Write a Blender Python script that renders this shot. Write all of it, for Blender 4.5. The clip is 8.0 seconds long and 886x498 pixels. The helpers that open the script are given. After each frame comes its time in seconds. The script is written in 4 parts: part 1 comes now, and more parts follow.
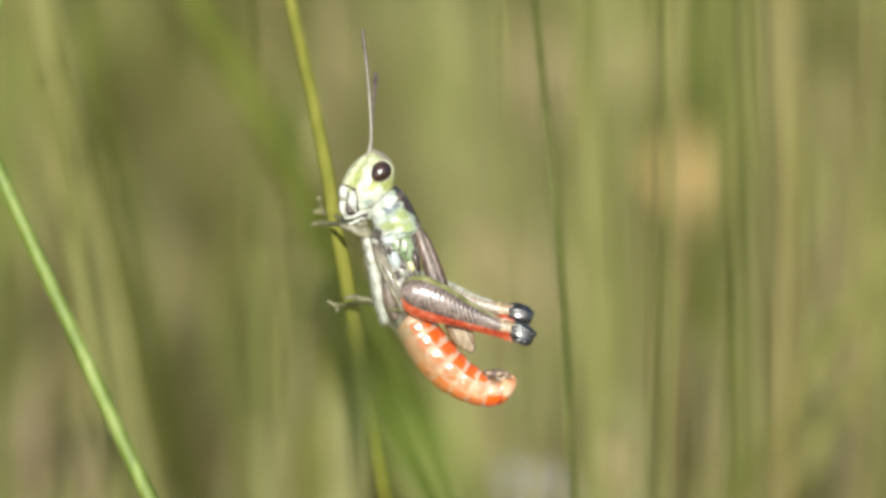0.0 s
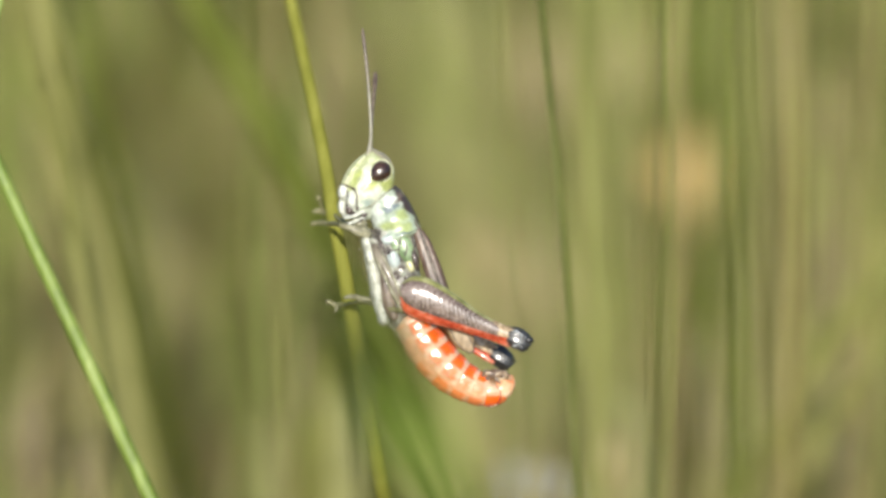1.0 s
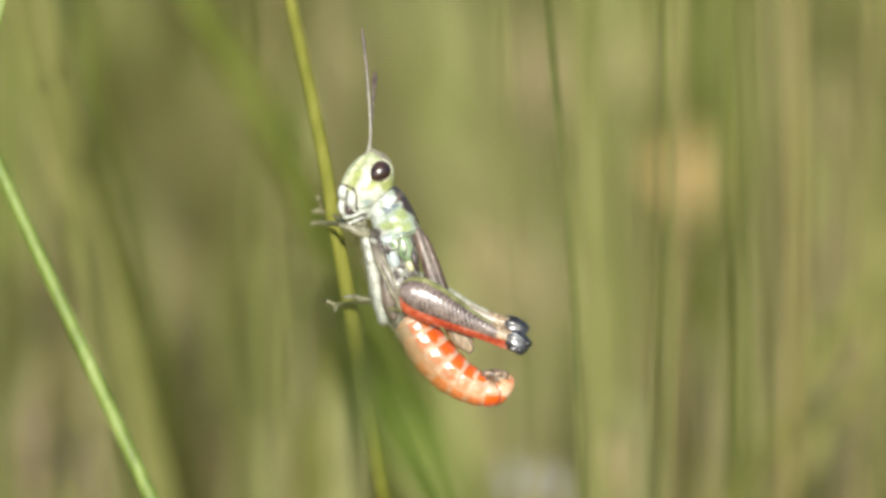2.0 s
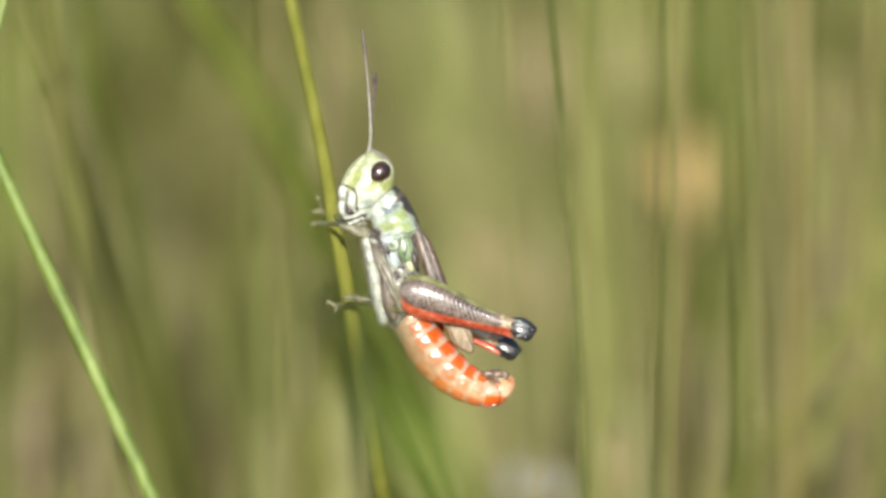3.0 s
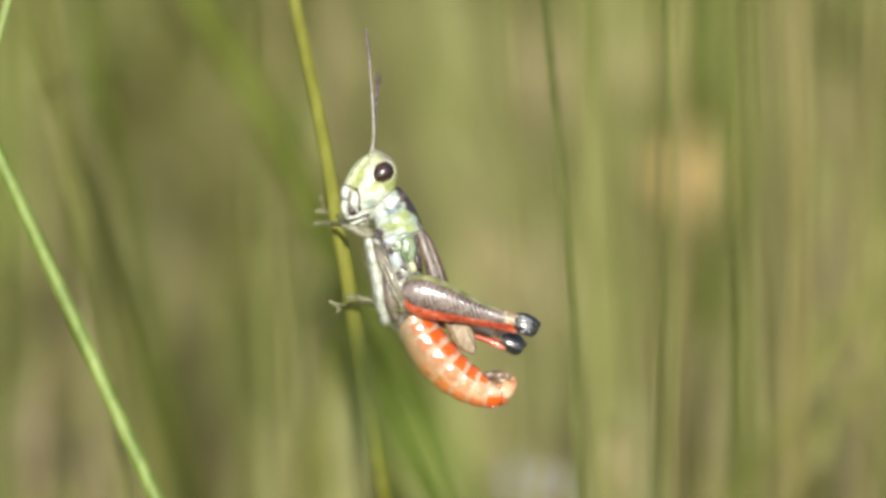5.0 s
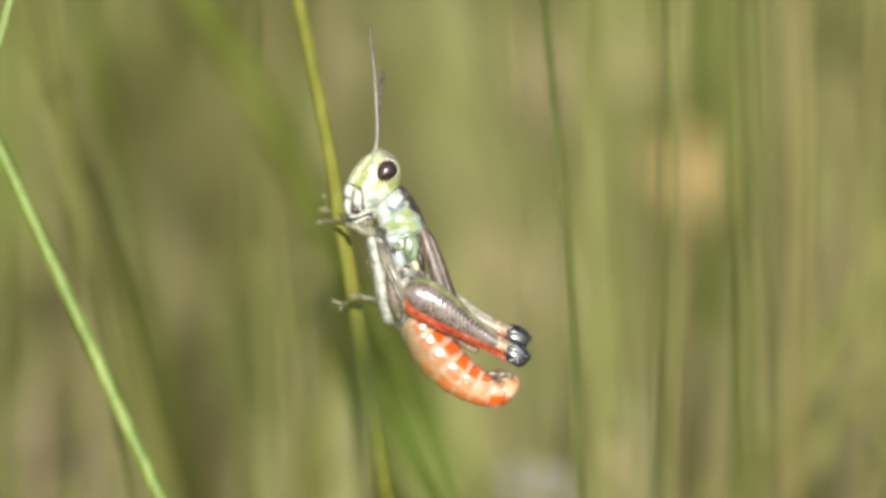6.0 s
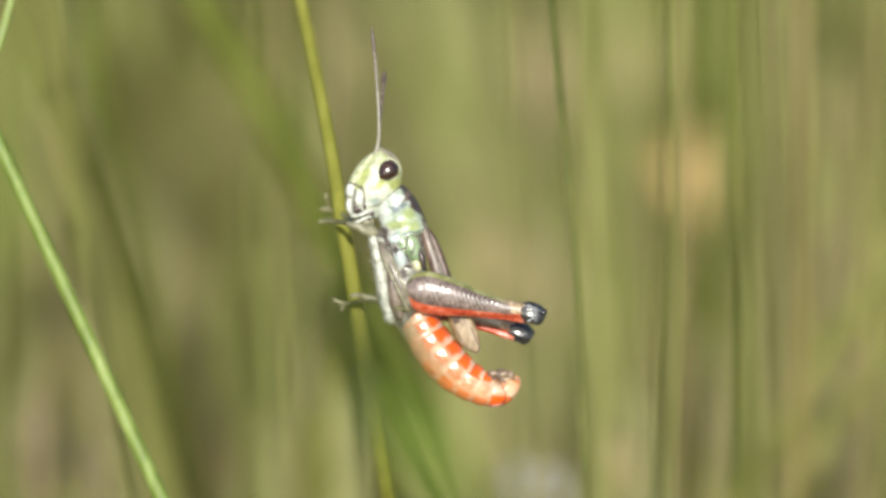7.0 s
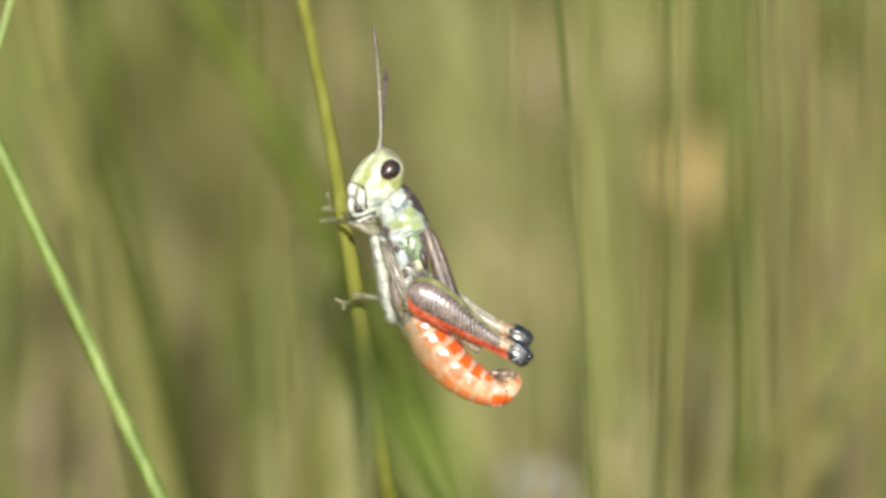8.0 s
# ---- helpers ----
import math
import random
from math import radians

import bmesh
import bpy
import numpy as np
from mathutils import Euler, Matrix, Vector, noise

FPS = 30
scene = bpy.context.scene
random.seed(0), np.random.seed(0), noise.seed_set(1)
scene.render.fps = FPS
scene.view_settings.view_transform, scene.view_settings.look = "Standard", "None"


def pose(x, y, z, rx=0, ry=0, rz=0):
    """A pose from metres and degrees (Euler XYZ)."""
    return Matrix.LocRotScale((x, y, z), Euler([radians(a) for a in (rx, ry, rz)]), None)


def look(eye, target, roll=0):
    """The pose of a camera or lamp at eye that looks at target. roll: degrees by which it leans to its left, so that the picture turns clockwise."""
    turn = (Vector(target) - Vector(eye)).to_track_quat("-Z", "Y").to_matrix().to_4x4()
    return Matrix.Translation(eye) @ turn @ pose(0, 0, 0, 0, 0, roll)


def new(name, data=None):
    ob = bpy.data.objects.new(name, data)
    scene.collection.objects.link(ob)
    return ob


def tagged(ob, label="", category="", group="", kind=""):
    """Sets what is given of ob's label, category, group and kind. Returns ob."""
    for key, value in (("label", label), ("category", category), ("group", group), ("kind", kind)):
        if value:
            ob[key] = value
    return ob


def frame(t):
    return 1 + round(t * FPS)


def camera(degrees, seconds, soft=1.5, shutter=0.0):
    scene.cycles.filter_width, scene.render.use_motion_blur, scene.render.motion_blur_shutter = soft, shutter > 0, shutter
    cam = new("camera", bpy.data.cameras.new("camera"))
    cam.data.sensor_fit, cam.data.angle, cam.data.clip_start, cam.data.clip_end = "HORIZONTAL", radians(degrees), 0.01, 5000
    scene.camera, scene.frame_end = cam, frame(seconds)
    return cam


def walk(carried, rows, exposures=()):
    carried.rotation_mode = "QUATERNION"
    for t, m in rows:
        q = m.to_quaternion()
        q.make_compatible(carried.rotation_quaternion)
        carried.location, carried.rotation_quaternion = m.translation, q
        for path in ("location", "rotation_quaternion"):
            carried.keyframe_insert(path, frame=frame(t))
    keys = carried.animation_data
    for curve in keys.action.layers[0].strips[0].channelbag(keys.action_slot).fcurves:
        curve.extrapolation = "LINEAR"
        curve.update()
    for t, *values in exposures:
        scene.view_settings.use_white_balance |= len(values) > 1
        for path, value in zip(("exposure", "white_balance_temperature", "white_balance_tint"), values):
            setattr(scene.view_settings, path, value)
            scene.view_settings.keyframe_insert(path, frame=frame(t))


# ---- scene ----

# A grasshopper of about 17 mm hangs on a grass stem in a dry meadow; a long close-up lens half a metre away.
TILT = 20.0                      # the lens points this far below level
REACH = 0.5                      # from the lens to the insect
SPOT = Vector((0.0, 0.0, 0.30))  # the insect's thorax
RIGHT = Vector((1, 0, 0))
AHEAD = Vector((0, math.cos(radians(TILT)), -math.sin(radians(TILT))))
UP = Vector((0, math.sin(radians(TILT)), math.cos(radians(TILT))))
FIELD = 5.98
STEP = 0.001 / 30                # the drawing grid of the insect: a thirtieth of a millimetre

cam = camera(FIELD, 8.0, soft=3.4)
cam.data.dof.use_dof = True
cam.data.dof.focus_distance = REACH - 0.001
cam.data.dof.aperture_fstop = 26.5
EYE = SPOT + RIGHT * (84 * STEP) + UP * (9 * STEP) - AHEAD * REACH
TICKS = (0.0, 0.5, 1.0, 1.5, 3.0, 3.5, 4.0, 4.5, 6.0, 6.5, 7.0, 7.5, 8.0)
PAN = (0, 0, 0.6, 1.2, 3, 4.6, 5.6, 6, 8, 9.2, 10, 10.6, 11.2)   # slow drift of the tripod head, in 1/262 degree
walk(cam, [(t, Matrix.Translation(EYE) @ pose(0, 0, 0, 90 - TILT, 0, p * FIELD / 1568)) for t, p in zip(TICKS, PAN)])

# ---- light ----
SUN_HEIGHT, SUN_SIDE = 30.0, -1.0     # above level; from behind the lens, to its right (below zero: left)
world = bpy.data.worlds.new("sky")
scene.world = world
world.use_nodes = True
sky = world.node_tree.nodes.new("ShaderNodeTexSky")
sky.sky_type = "NISHITA"
sky.sun_disc = False
sky.sun_elevation = radians(SUN_HEIGHT)
sky.sun_rotation = radians(180 - SUN_SIDE)
world.node_tree.links.new(sky.outputs[0], world.node_tree.nodes["Background"].inputs[0])
world.node_tree.nodes["Background"].inputs[1].default_value = 0.10
sun = new("sun", bpy.data.lights.new("sun", "SUN"))
sun.data.energy, sun.data.angle, sun.data.color = 4.2, radians(0.53), (1.0, 0.965, 0.87)
away = Vector((math.sin(radians(SUN_SIDE)) * math.cos(radians(SUN_HEIGHT)), -math.cos(radians(SUN_SIDE)) * math.cos(radians(SUN_HEIGHT)), math.sin(radians(SUN_HEIGHT))))
sun.matrix_basis = look(away * 5, (0, 0, 0))
scene.view_settings.exposure = 0.29

# ---- materials ----
def material(name, stops, scale, rough=0.5, bump=0.0, detail=4.0, stretch=(1, 1, 1), second=None, coat=0.0, sheer=0.0, random_tint=0.0, metal=0.0, spec=0.5, coat_rough=0.12):
    """A surface whose colour runs through stops by noise at two scales; lengths per metre. sheer: light that passes through a thin leaf."""
    m = bpy.data.materials.new(name)
    m.use_nodes = True
    nt = m.node_tree
    n, link = nt.nodes, nt.links.new
    b = n["Principled BSDF"]
    co = n.new("ShaderNodeTexCoord")
    mp = n.new("ShaderNodeMapping")
    mp.inputs["Scale"].default_value = stretch
    link(co.outputs["Object"], mp.inputs[0])
    a = n.new("ShaderNodeTexNoise")
    a.inputs["Scale"].default_value, a.inputs["Detail"].default_value = scale, detail
    link(mp.outputs[0], a.inputs["Vector"])
    c = n.new("ShaderNodeTexNoise")
    c.inputs["Scale"].default_value, c.inputs["Detail"].default_value = (second or scale * 6.0), 2.0
    link(mp.outputs[0], c.inputs["Vector"])
    mix = n.new("ShaderNodeMath")
    mix.operation = "MULTIPLY_ADD"
    link(c.outputs[0], mix.inputs[0])
    mix.inputs[1].default_value = 0.35
    add = n.new("ShaderNodeMath")
    add.operation = "SUBTRACT"
    link(a.outputs[0], add.inputs[0])
    add.inputs[1].default_value = 0.175
    link(add.outputs[0], mix.inputs[2])
    value = mix.outputs[0]
    if random_tint:
        geo = n.new("ShaderNodeNewGeometry")
        r = n.new("ShaderNodeMath")
        r.operation = "MULTIPLY_ADD"
        link(geo.outputs["Random Per Island"], r.inputs[0])
        r.inputs[1].default_value = random_tint
        off = n.new("ShaderNodeMath")
        off.operation = "SUBTRACT"
        link(value, off.inputs[0])
        off.inputs[1].default_value = random_tint / 2
        link(off.outputs[0], r.inputs[2])
        value = r.outputs[0]
    ramp = n.new("ShaderNodeValToRGB")
    e = ramp.color_ramp.elements
    while len(e) < len(stops):
        e.new(0.5)
    for k, (p, col) in zip(e, stops):
        k.position, k.color = p, (*col, 1)
    link(value, ramp.inputs[0])
    link(ramp.outputs[0], b.inputs["Base Color"])
    rr = n.new("ShaderNodeMath")
    rr.operation = "MULTIPLY_ADD"
    link(c.outputs[0], rr.inputs[0])
    rr.inputs[1].default_value, rr.inputs[2].default_value = 0.25, max(rough - 0.125, 0.02)
    link(rr.outputs[0], b.inputs["Roughness"])
    b.inputs["Metallic"].default_value = metal
    b.inputs["Specular IOR Level"].default_value = spec
    if coat:
        b.inputs["Coat Weight"].default_value, b.inputs["Coat Roughness"].default_value = coat, coat_rough
    if bump:
        bp = n.new("ShaderNodeBump")
        bp.inputs["Strength"].default_value, bp.inputs["Distance"].default_value = 0.6, bump
        link(value if not random_tint else mix.outputs[0], bp.inputs["Height"])
        link(bp.outputs[0], b.inputs["Normal"])
    if sheer:
        tr = n.new("ShaderNodeBsdfTranslucent")
        link(ramp.outputs[0], tr.inputs[0])
        ms = n.new("ShaderNodeMixShader")
        ms.inputs[0].default_value = sheer
        link(b.outputs[0], ms.inputs[1])
        link(tr.outputs[0], ms.inputs[2])
        link(ms.outputs[0], n["Material Output"].inputs[0])
    return m


def chitin(name, rough=0.33, coat=0.3, grain=1500, bump=0.00003, vary=0.35):
    """Horny skin whose markings are the mesh's own "tint" colours, mottled by noise at two scales."""
    m = bpy.data.materials.new(name)
    m.use_nodes = True
    n, link = m.node_tree.nodes, m.node_tree.links.new
    b = n["Principled BSDF"]
    co, hue = n.new("ShaderNodeTexCoord"), n.new("ShaderNodeAttribute")
    hue.attribute_name = "tint"
    coarse, fine = n.new("ShaderNodeTexNoise"), n.new("ShaderNodeTexNoise")
    for tex, scale in ((coarse, grain), (fine, grain * 3.6)):
        tex.inputs["Scale"].default_value, tex.inputs["Detail"].default_value = scale, 3.0
        link(co.outputs["Object"], tex.inputs["Vector"])
    both, span, mix = n.new("ShaderNodeMath"), n.new("ShaderNodeMapRange"), n.new("ShaderNodeVectorMath")
    both.operation = "ADD"
    link(coarse.outputs[0], both.inputs[0])
    link(fine.outputs[0], both.inputs[1])
    for k, v in (("From Min", 0.65), ("From Max", 1.35), ("To Min", 1 - vary), ("To Max", 1 + vary * 0.6)):
        span.inputs[k].default_value = v
    link(both.outputs[0], span.inputs["Value"])
    mix.operation = "SCALE"
    link(hue.outputs["Color"], mix.inputs[0])
    link(span.outputs[0], mix.inputs["Scale"])
    link(mix.outputs[0], b.inputs["Base Color"])
    gloss, relief = n.new("ShaderNodeMath"), n.new("ShaderNodeBump")
    gloss.operation = "MULTIPLY_ADD"
    link(fine.outputs[0], gloss.inputs[0])
    gloss.inputs[1].default_value, gloss.inputs[2].default_value = 0.25, max(rough - 0.125, 0.02)
    link(gloss.outputs[0], b.inputs["Roughness"])
    b.inputs["Coat Weight"].default_value, b.inputs["Coat Roughness"].default_value = coat, 0.12
    relief.inputs["Strength"].default_value, relief.inputs["Distance"].default_value = 0.6, bump
    link(both.outputs[0], relief.inputs["Height"])
    link(relief.outputs[0], b.inputs["Normal"])
    return m


LONG = (1, 1, 0.04)
M_GROUND = material("dry_soil_and_litter", [(0.3, (0.10, 0.078, 0.038)), (0.5, (0.19, 0.15, 0.075)), (0.7, (0.32, 0.26, 0.145))], 22, 0.9, 0.004)
M_FIELD_GREEN = material("meadow_blades_green", [(0.15, (0.183, 0.226, 0.046)), (0.5, (0.347, 0.402, 0.11)), (0.85, (0.492, 0.543, 0.21))], 30, 0.6, stretch=LONG, sheer=0.2, random_tint=0.4)
M_FIELD_DRY = material("meadow_blades_straw", [(0.15, (0.261, 0.226, 0.09)), (0.5, (0.482, 0.447, 0.20)), (0.85, (0.618, 0.593, 0.32))], 30, 0.65, stretch=LONG, sheer=0.2, random_tint=0.5)
M_FIELD_BROWN = material("meadow_blades_brown", [(0.15, (0.111, 0.096, 0.036)), (0.5, (0.217, 0.196, 0.07)), (0.85, (0.347, 0.317, 0.125))], 30, 0.65, stretch=LONG, sheer=0.2, random_tint=0.5)
M_STEM = material("yellow_green_stem", [(0.25, (0.235, 0.24, 0.04)), (0.5, (0.30, 0.30, 0.052)), (0.75, (0.38, 0.37, 0.08))], 900, 0.7, 0.00001, stretch=(1, 1, 0.02), sheer=0.3, spec=0.2)
M_BRIGHT = material("fresh_green_stem", [(0.25, (0.135, 0.195, 0.034)), (0.5, (0.235, 0.325, 0.062)), (0.75, (0.36, 0.44, 0.13))], 900, 0.45, 0.00003, stretch=(1, 1, 0.02), sheer=0.2)
M_LEAF = material("fresh_green_leaf", [(0.25, (0.12, 0.195, 0.028)), (0.5, (0.215, 0.32, 0.052)), (0.75, (0.30, 0.40, 0.095))], 500, 0.75, 0.00003, stretch=(1, 1, 0.03), sheer=0.3, spec=0.2)
M_DEEP = material("dark_green_stem", [(0.25, (0.075, 0.09, 0.020)), (0.5, (0.13, 0.142, 0.036)), (0.75, (0.20, 0.205, 0.066))], 700, 0.7, 0.00003, stretch=(1, 1, 0.02), sheer=0.2, spec=0.25)
M_OLIVE = material("olive_green_blade", [(0.25, (0.055, 0.076, 0.009)), (0.5, (0.108, 0.134, 0.017)), (0.75, (0.17, 0.195, 0.04))], 500, 0.75, 0.00003, stretch=(1, 1, 0.03), sheer=0.25, spec=0.2)
M_GREYGREEN = material("grey_green_stalk", [(0.25, (0.08, 0.092, 0.055)), (0.5, (0.145, 0.16, 0.095)), (0.75, (0.215, 0.23, 0.145))], 500, 0.7, 0.00003, stretch=(1, 1, 0.03), spec=0.2)
M_RUSSET = material("russet_dry_stem", [(0.25, (0.20, 0.155, 0.052)), (0.5, (0.32, 0.26, 0.095)), (0.75, (0.44, 0.37, 0.165))], 500, 0.7, 0.00003, stretch=(1, 1, 0.03), sheer=0.2, spec=0.3)
M_UMBER = material("umber_dry_blade", [(0.25, (0.101, 0.088, 0.030)), (0.5, (0.174, 0.153, 0.055)), (0.75, (0.251, 0.226, 0.095))], 400, 0.7, 0.00003, stretch=(1, 1, 0.03), sheer=0.2, spec=0.25)
M_SAGE = material("sage_olive_blade", [(0.25, (0.15, 0.155, 0.041)), (0.5, (0.255, 0.25, 0.073)), (0.75, (0.36, 0.35, 0.13))], 400, 0.6, 0.00003, stretch=(1, 1, 0.03), sheer=0.3)
M_SEPIA = material("sepia_withered_leaf", [(0.25, (0.06, 0.048, 0.026)), (0.5, (0.11, 0.088, 0.05)), (0.75, (0.18, 0.15, 0.09))], 400, 0.75, 0.00003, sheer=0.1, spec=0.2)
M_PALE = material("pale_olive_blade", [(0.25, (0.164, 0.176, 0.045)), (0.5, (0.280, 0.286, 0.080)), (0.75, (0.405, 0.402, 0.145))], 400, 0.5, 0.00003, stretch=(1, 1, 0.03), sheer=0.3)
M_STRAW = material("straw_blade", [(0.25, (0.212, 0.161, 0.07)), (0.5, (0.386, 0.312, 0.14)), (0.75, (0.560, 0.482, 0.27))], 400, 0.6, 0.00003, stretch=(1, 1, 0.03), sheer=0.25)
M_WITHER = material("orange_withered_leaf", [(0.25, (0.54, 0.33, 0.10)), (0.5, (0.74, 0.50, 0.18)), (0.75, (0.80, 0.60, 0.28))], 300, 0.6, 0.0001, sheer=0.2)
M_GREY = material("grey_seed_fluff", [(0.25, (0.32, 0.33, 0.33)), (0.5, (0.48, 0.49, 0.49)), (0.75, (0.62, 0.63, 0.62))], 400, 0.8, 0.0001, sheer=0.2)

M_FACE = material("pale_green_head", [(0.32, (0.26, 0.29, 0.12)), (0.42, (0.40, 0.43, 0.21)), (0.52, (0.53, 0.55, 0.33)), (0.66, (0.62, 0.63, 0.45))], 1500, 0.33, 0.00004, second=4600, coat=0.3)
M_WHITE = material("white_plates", [(0.25, (0.32, 0.335, 0.29)), (0.42, (0.52, 0.54, 0.47)), (0.62, (0.70, 0.71, 0.63))], 1700, 0.38, 0.00004, second=5200, coat=0.25)
M_PLEURA = material("mottled_thorax_side", [(0.34, (0.06, 0.05, 0.042)), (0.45, (0.17, 0.155, 0.13)), (0.56, (0.36, 0.36, 0.31)), (0.7, (0.24, 0.28, 0.17))], 1900, 0.38, 0.00006, second=5200, coat=0.2)
M_DARK = material("dark_brown_chitin", [(0.25, (0.018, 0.012, 0.012)), (0.5, (0.06, 0.04, 0.036)), (0.75, (0.13, 0.09, 0.075))], 1500, 0.35, 0.00002, coat=0.3)
M_EYE = material("black_brown_eye", [(0.3, (0.014, 0.006, 0.005)), (0.55, (0.045, 0.020, 0.014)), (0.8, (0.10, 0.05, 0.03))], 1400, 0.30, 0.0, coat=1.0, coat_rough=0.17)
M_WING = material("brown_wing_cover", [(0.3, (0.05, 0.03, 0.022)), (0.5, (0.13, 0.085, 0.065)), (0.7, (0.28, 0.20, 0.15))], 1800, 0.33, 0.00003, stretch=(1, 1, 0.25), coat=0.3, sheer=0.15)
M_FEMUR = material("brown_femur", [(0.3, (0.066, 0.044, 0.037)), (0.5, (0.130, 0.092, 0.078)), (0.7, (0.245, 0.182, 0.155))], 1100, 0.28, 0.00003, second=5000, coat=0.7)
M_RIDGE = material("pale_femur_ridge", [(0.3, (0.14, 0.105, 0.092)), (0.5, (0.25, 0.20, 0.175)), (0.7, (0.40, 0.335, 0.30))], 1500, 0.3, 0.00001, second=5000, coat=0.6)
M_FEMUR_TOP = material("olive_femur_edge", [(0.3, (0.15, 0.155, 0.045)), (0.5, (0.27, 0.275, 0.10)), (0.7, (0.40, 0.39, 0.20))], 1500, 0.35, 0.00002, coat=0.3)
M_RED = material("red_leg_underside", [(0.3, (0.24, 0.022, 0.012)), (0.44, (0.46, 0.062, 0.024)), (0.56, (0.58, 0.11, 0.05)), (0.68, (0.66, 0.28, 0.20))], 700, 0.28, 0.00002, second=3000, coat=0.7)
M_CREAM = material("cream_knee_ring", [(0.3, (0.12, 0.075, 0.04)), (0.46, (0.34, 0.24, 0.14)), (0.66, (0.62, 0.50, 0.34))], 3200, 0.4, 0.00002, coat=0.2)
M_BLACK = material("black_knee", [(0.3, (0.008, 0.008, 0.009)), (0.55, (0.026, 0.026, 0.028)), (0.75, (0.09, 0.095, 0.10))], 2600, 0.3, 0.00006, coat=0.8, coat_rough=0.2)
M_PEACH = material("peach_abdomen_side", [(0.3, (0.62, 0.20, 0.075)), (0.45, (0.70, 0.35, 0.18)), (0.57, (0.74, 0.48, 0.30)), (0.7, (0.78, 0.62, 0.46))], 1500, 0.22, 0.00005, second=4600, coat=0.9)
M_LEG = material("grey_olive_leg", [(0.3, (0.12, 0.11, 0.065)), (0.5, (0.27, 0.255, 0.165)), (0.7, (0.47, 0.455, 0.335))], 1800, 0.4, 0.00002, coat=0.2)
M_TISSUE = material("tan_translucent_wing", [(0.3, (0.28, 0.18, 0.08)), (0.5, (0.48, 0.34, 0.18)), (0.7, (0.62, 0.49, 0.30))], 2600, 0.3, 0.00002, stretch=(1, 1, 0.4), coat=0.3, sheer=0.45)
M_SILVER = material("silvery_olive_edge", [(0.3, (0.26, 0.27, 0.17)), (0.5, (0.45, 0.45, 0.33)), (0.7, (0.62, 0.61, 0.50))], 2200, 0.35, 0.00002, coat=0.3)
M_HORN = material("grey_brown_antenna", [(0.3, (0.04, 0.033, 0.026)), (0.5, (0.12, 0.105, 0.085)), (0.7, (0.26, 0.235, 0.195))], 3000, 0.6, 0.0)

M_PALEBLUE = material("pale_blue_plate", [(0.28, (0.21, 0.25, 0.255)), (0.46, (0.37, 0.43, 0.42)), (0.64, (0.55, 0.60, 0.575))], 1700, 0.4, 0.00005, second=4600, coat=0.2)
M_IVORY = material("ivory_belly", [(0.30, (0.22, 0.22, 0.17)), (0.44, (0.44, 0.45, 0.375)), (0.64, (0.62, 0.63, 0.55))], 2000, 0.45, 0.00006, second=5200, coat=0.12)
M_LOBE = material("cream_yellow_lobe", [(0.3, (0.34, 0.32, 0.15)), (0.5, (0.60, 0.58, 0.34)), (0.7, (0.74, 0.72, 0.50))], 2200, 0.4, 0.00004, coat=0.2)
M_HOLLOW = material("brown_hollow", [(0.3, (0.07, 0.045, 0.035)), (0.5, (0.16, 0.115, 0.09)), (0.7, (0.30, 0.24, 0.19))], 1600, 0.42, 0.00003, coat=0.15)
M_FLANK = material("orange_flank_patch", [(0.3, (0.56, 0.115, 0.028)), (0.5, (0.70, 0.23, 0.075)), (0.7, (0.76, 0.38, 0.17))], 1700, 0.2, 0.00004, second=4800, coat=0.9)
M_SKIN = chitin("pale_mottled_skin", 0.34, 0.3)
M_GLOSSY = chitin("glossy_abdomen_skin", 0.2, 0.9, 1500, 0.00004, 0.3)
M_FAR_FEMUR = material("silvery_tan_femur", [(0.3, (0.16, 0.12, 0.085)), (0.5, (0.34, 0.28, 0.20)), (0.7, (0.58, 0.52, 0.42))], 1500, 0.28, 0.00003, stretch=(0.3, 1, 1.4), second=5000, coat=0.6)
M_THIGH = material("grey_brown_thigh", [(0.3, (0.08, 0.06, 0.045)), (0.5, (0.19, 0.16, 0.12)), (0.7, (0.36, 0.32, 0.25))], 1800, 0.38, 0.00002, stretch=(0.6, 1, 0.6), coat=0.25)
M_TAIL = material("ragged_brown_tail", [(0.32, (0.05, 0.032, 0.025)), (0.48, (0.20, 0.13, 0.085)), (0.6, (0.42, 0.31, 0.21)), (0.72, (0.62, 0.52, 0.40))], 2400, 0.42, 0.00008, second=6000, coat=0.2)
M_MAROON = material("maroon_edge", [(0.3, (0.12, 0.015, 0.012)), (0.5, (0.26, 0.04, 0.025)), (0.7, (0.42, 0.11, 0.07))], 1600, 0.35, 0.0, coat=0.4)
M_FOOT = material("olive_brown_foot", [(0.3, (0.09, 0.086, 0.034)), (0.5, (0.19, 0.18, 0.085)), (0.7, (0.31, 0.29, 0.17))], 1800, 0.55, 0.00002, coat=0.05)

# ---- shaping ----
def part(name, bm, mats, parent=None, label="", smooth=True):
    """Links a bmesh as one mesh object, under a thing or a part."""
    me = bpy.data.meshes.new(name)
    bm.to_mesh(me)
    bm.free()
    for m in mats if isinstance(mats, (list, tuple)) else [mats]:
        me.materials.append(m)
    me.shade_smooth() if smooth else None
    ob = new(name, me)
    if parent:
        ob.parent = parent
    if label:
        tagged(ob, label)
    return ob


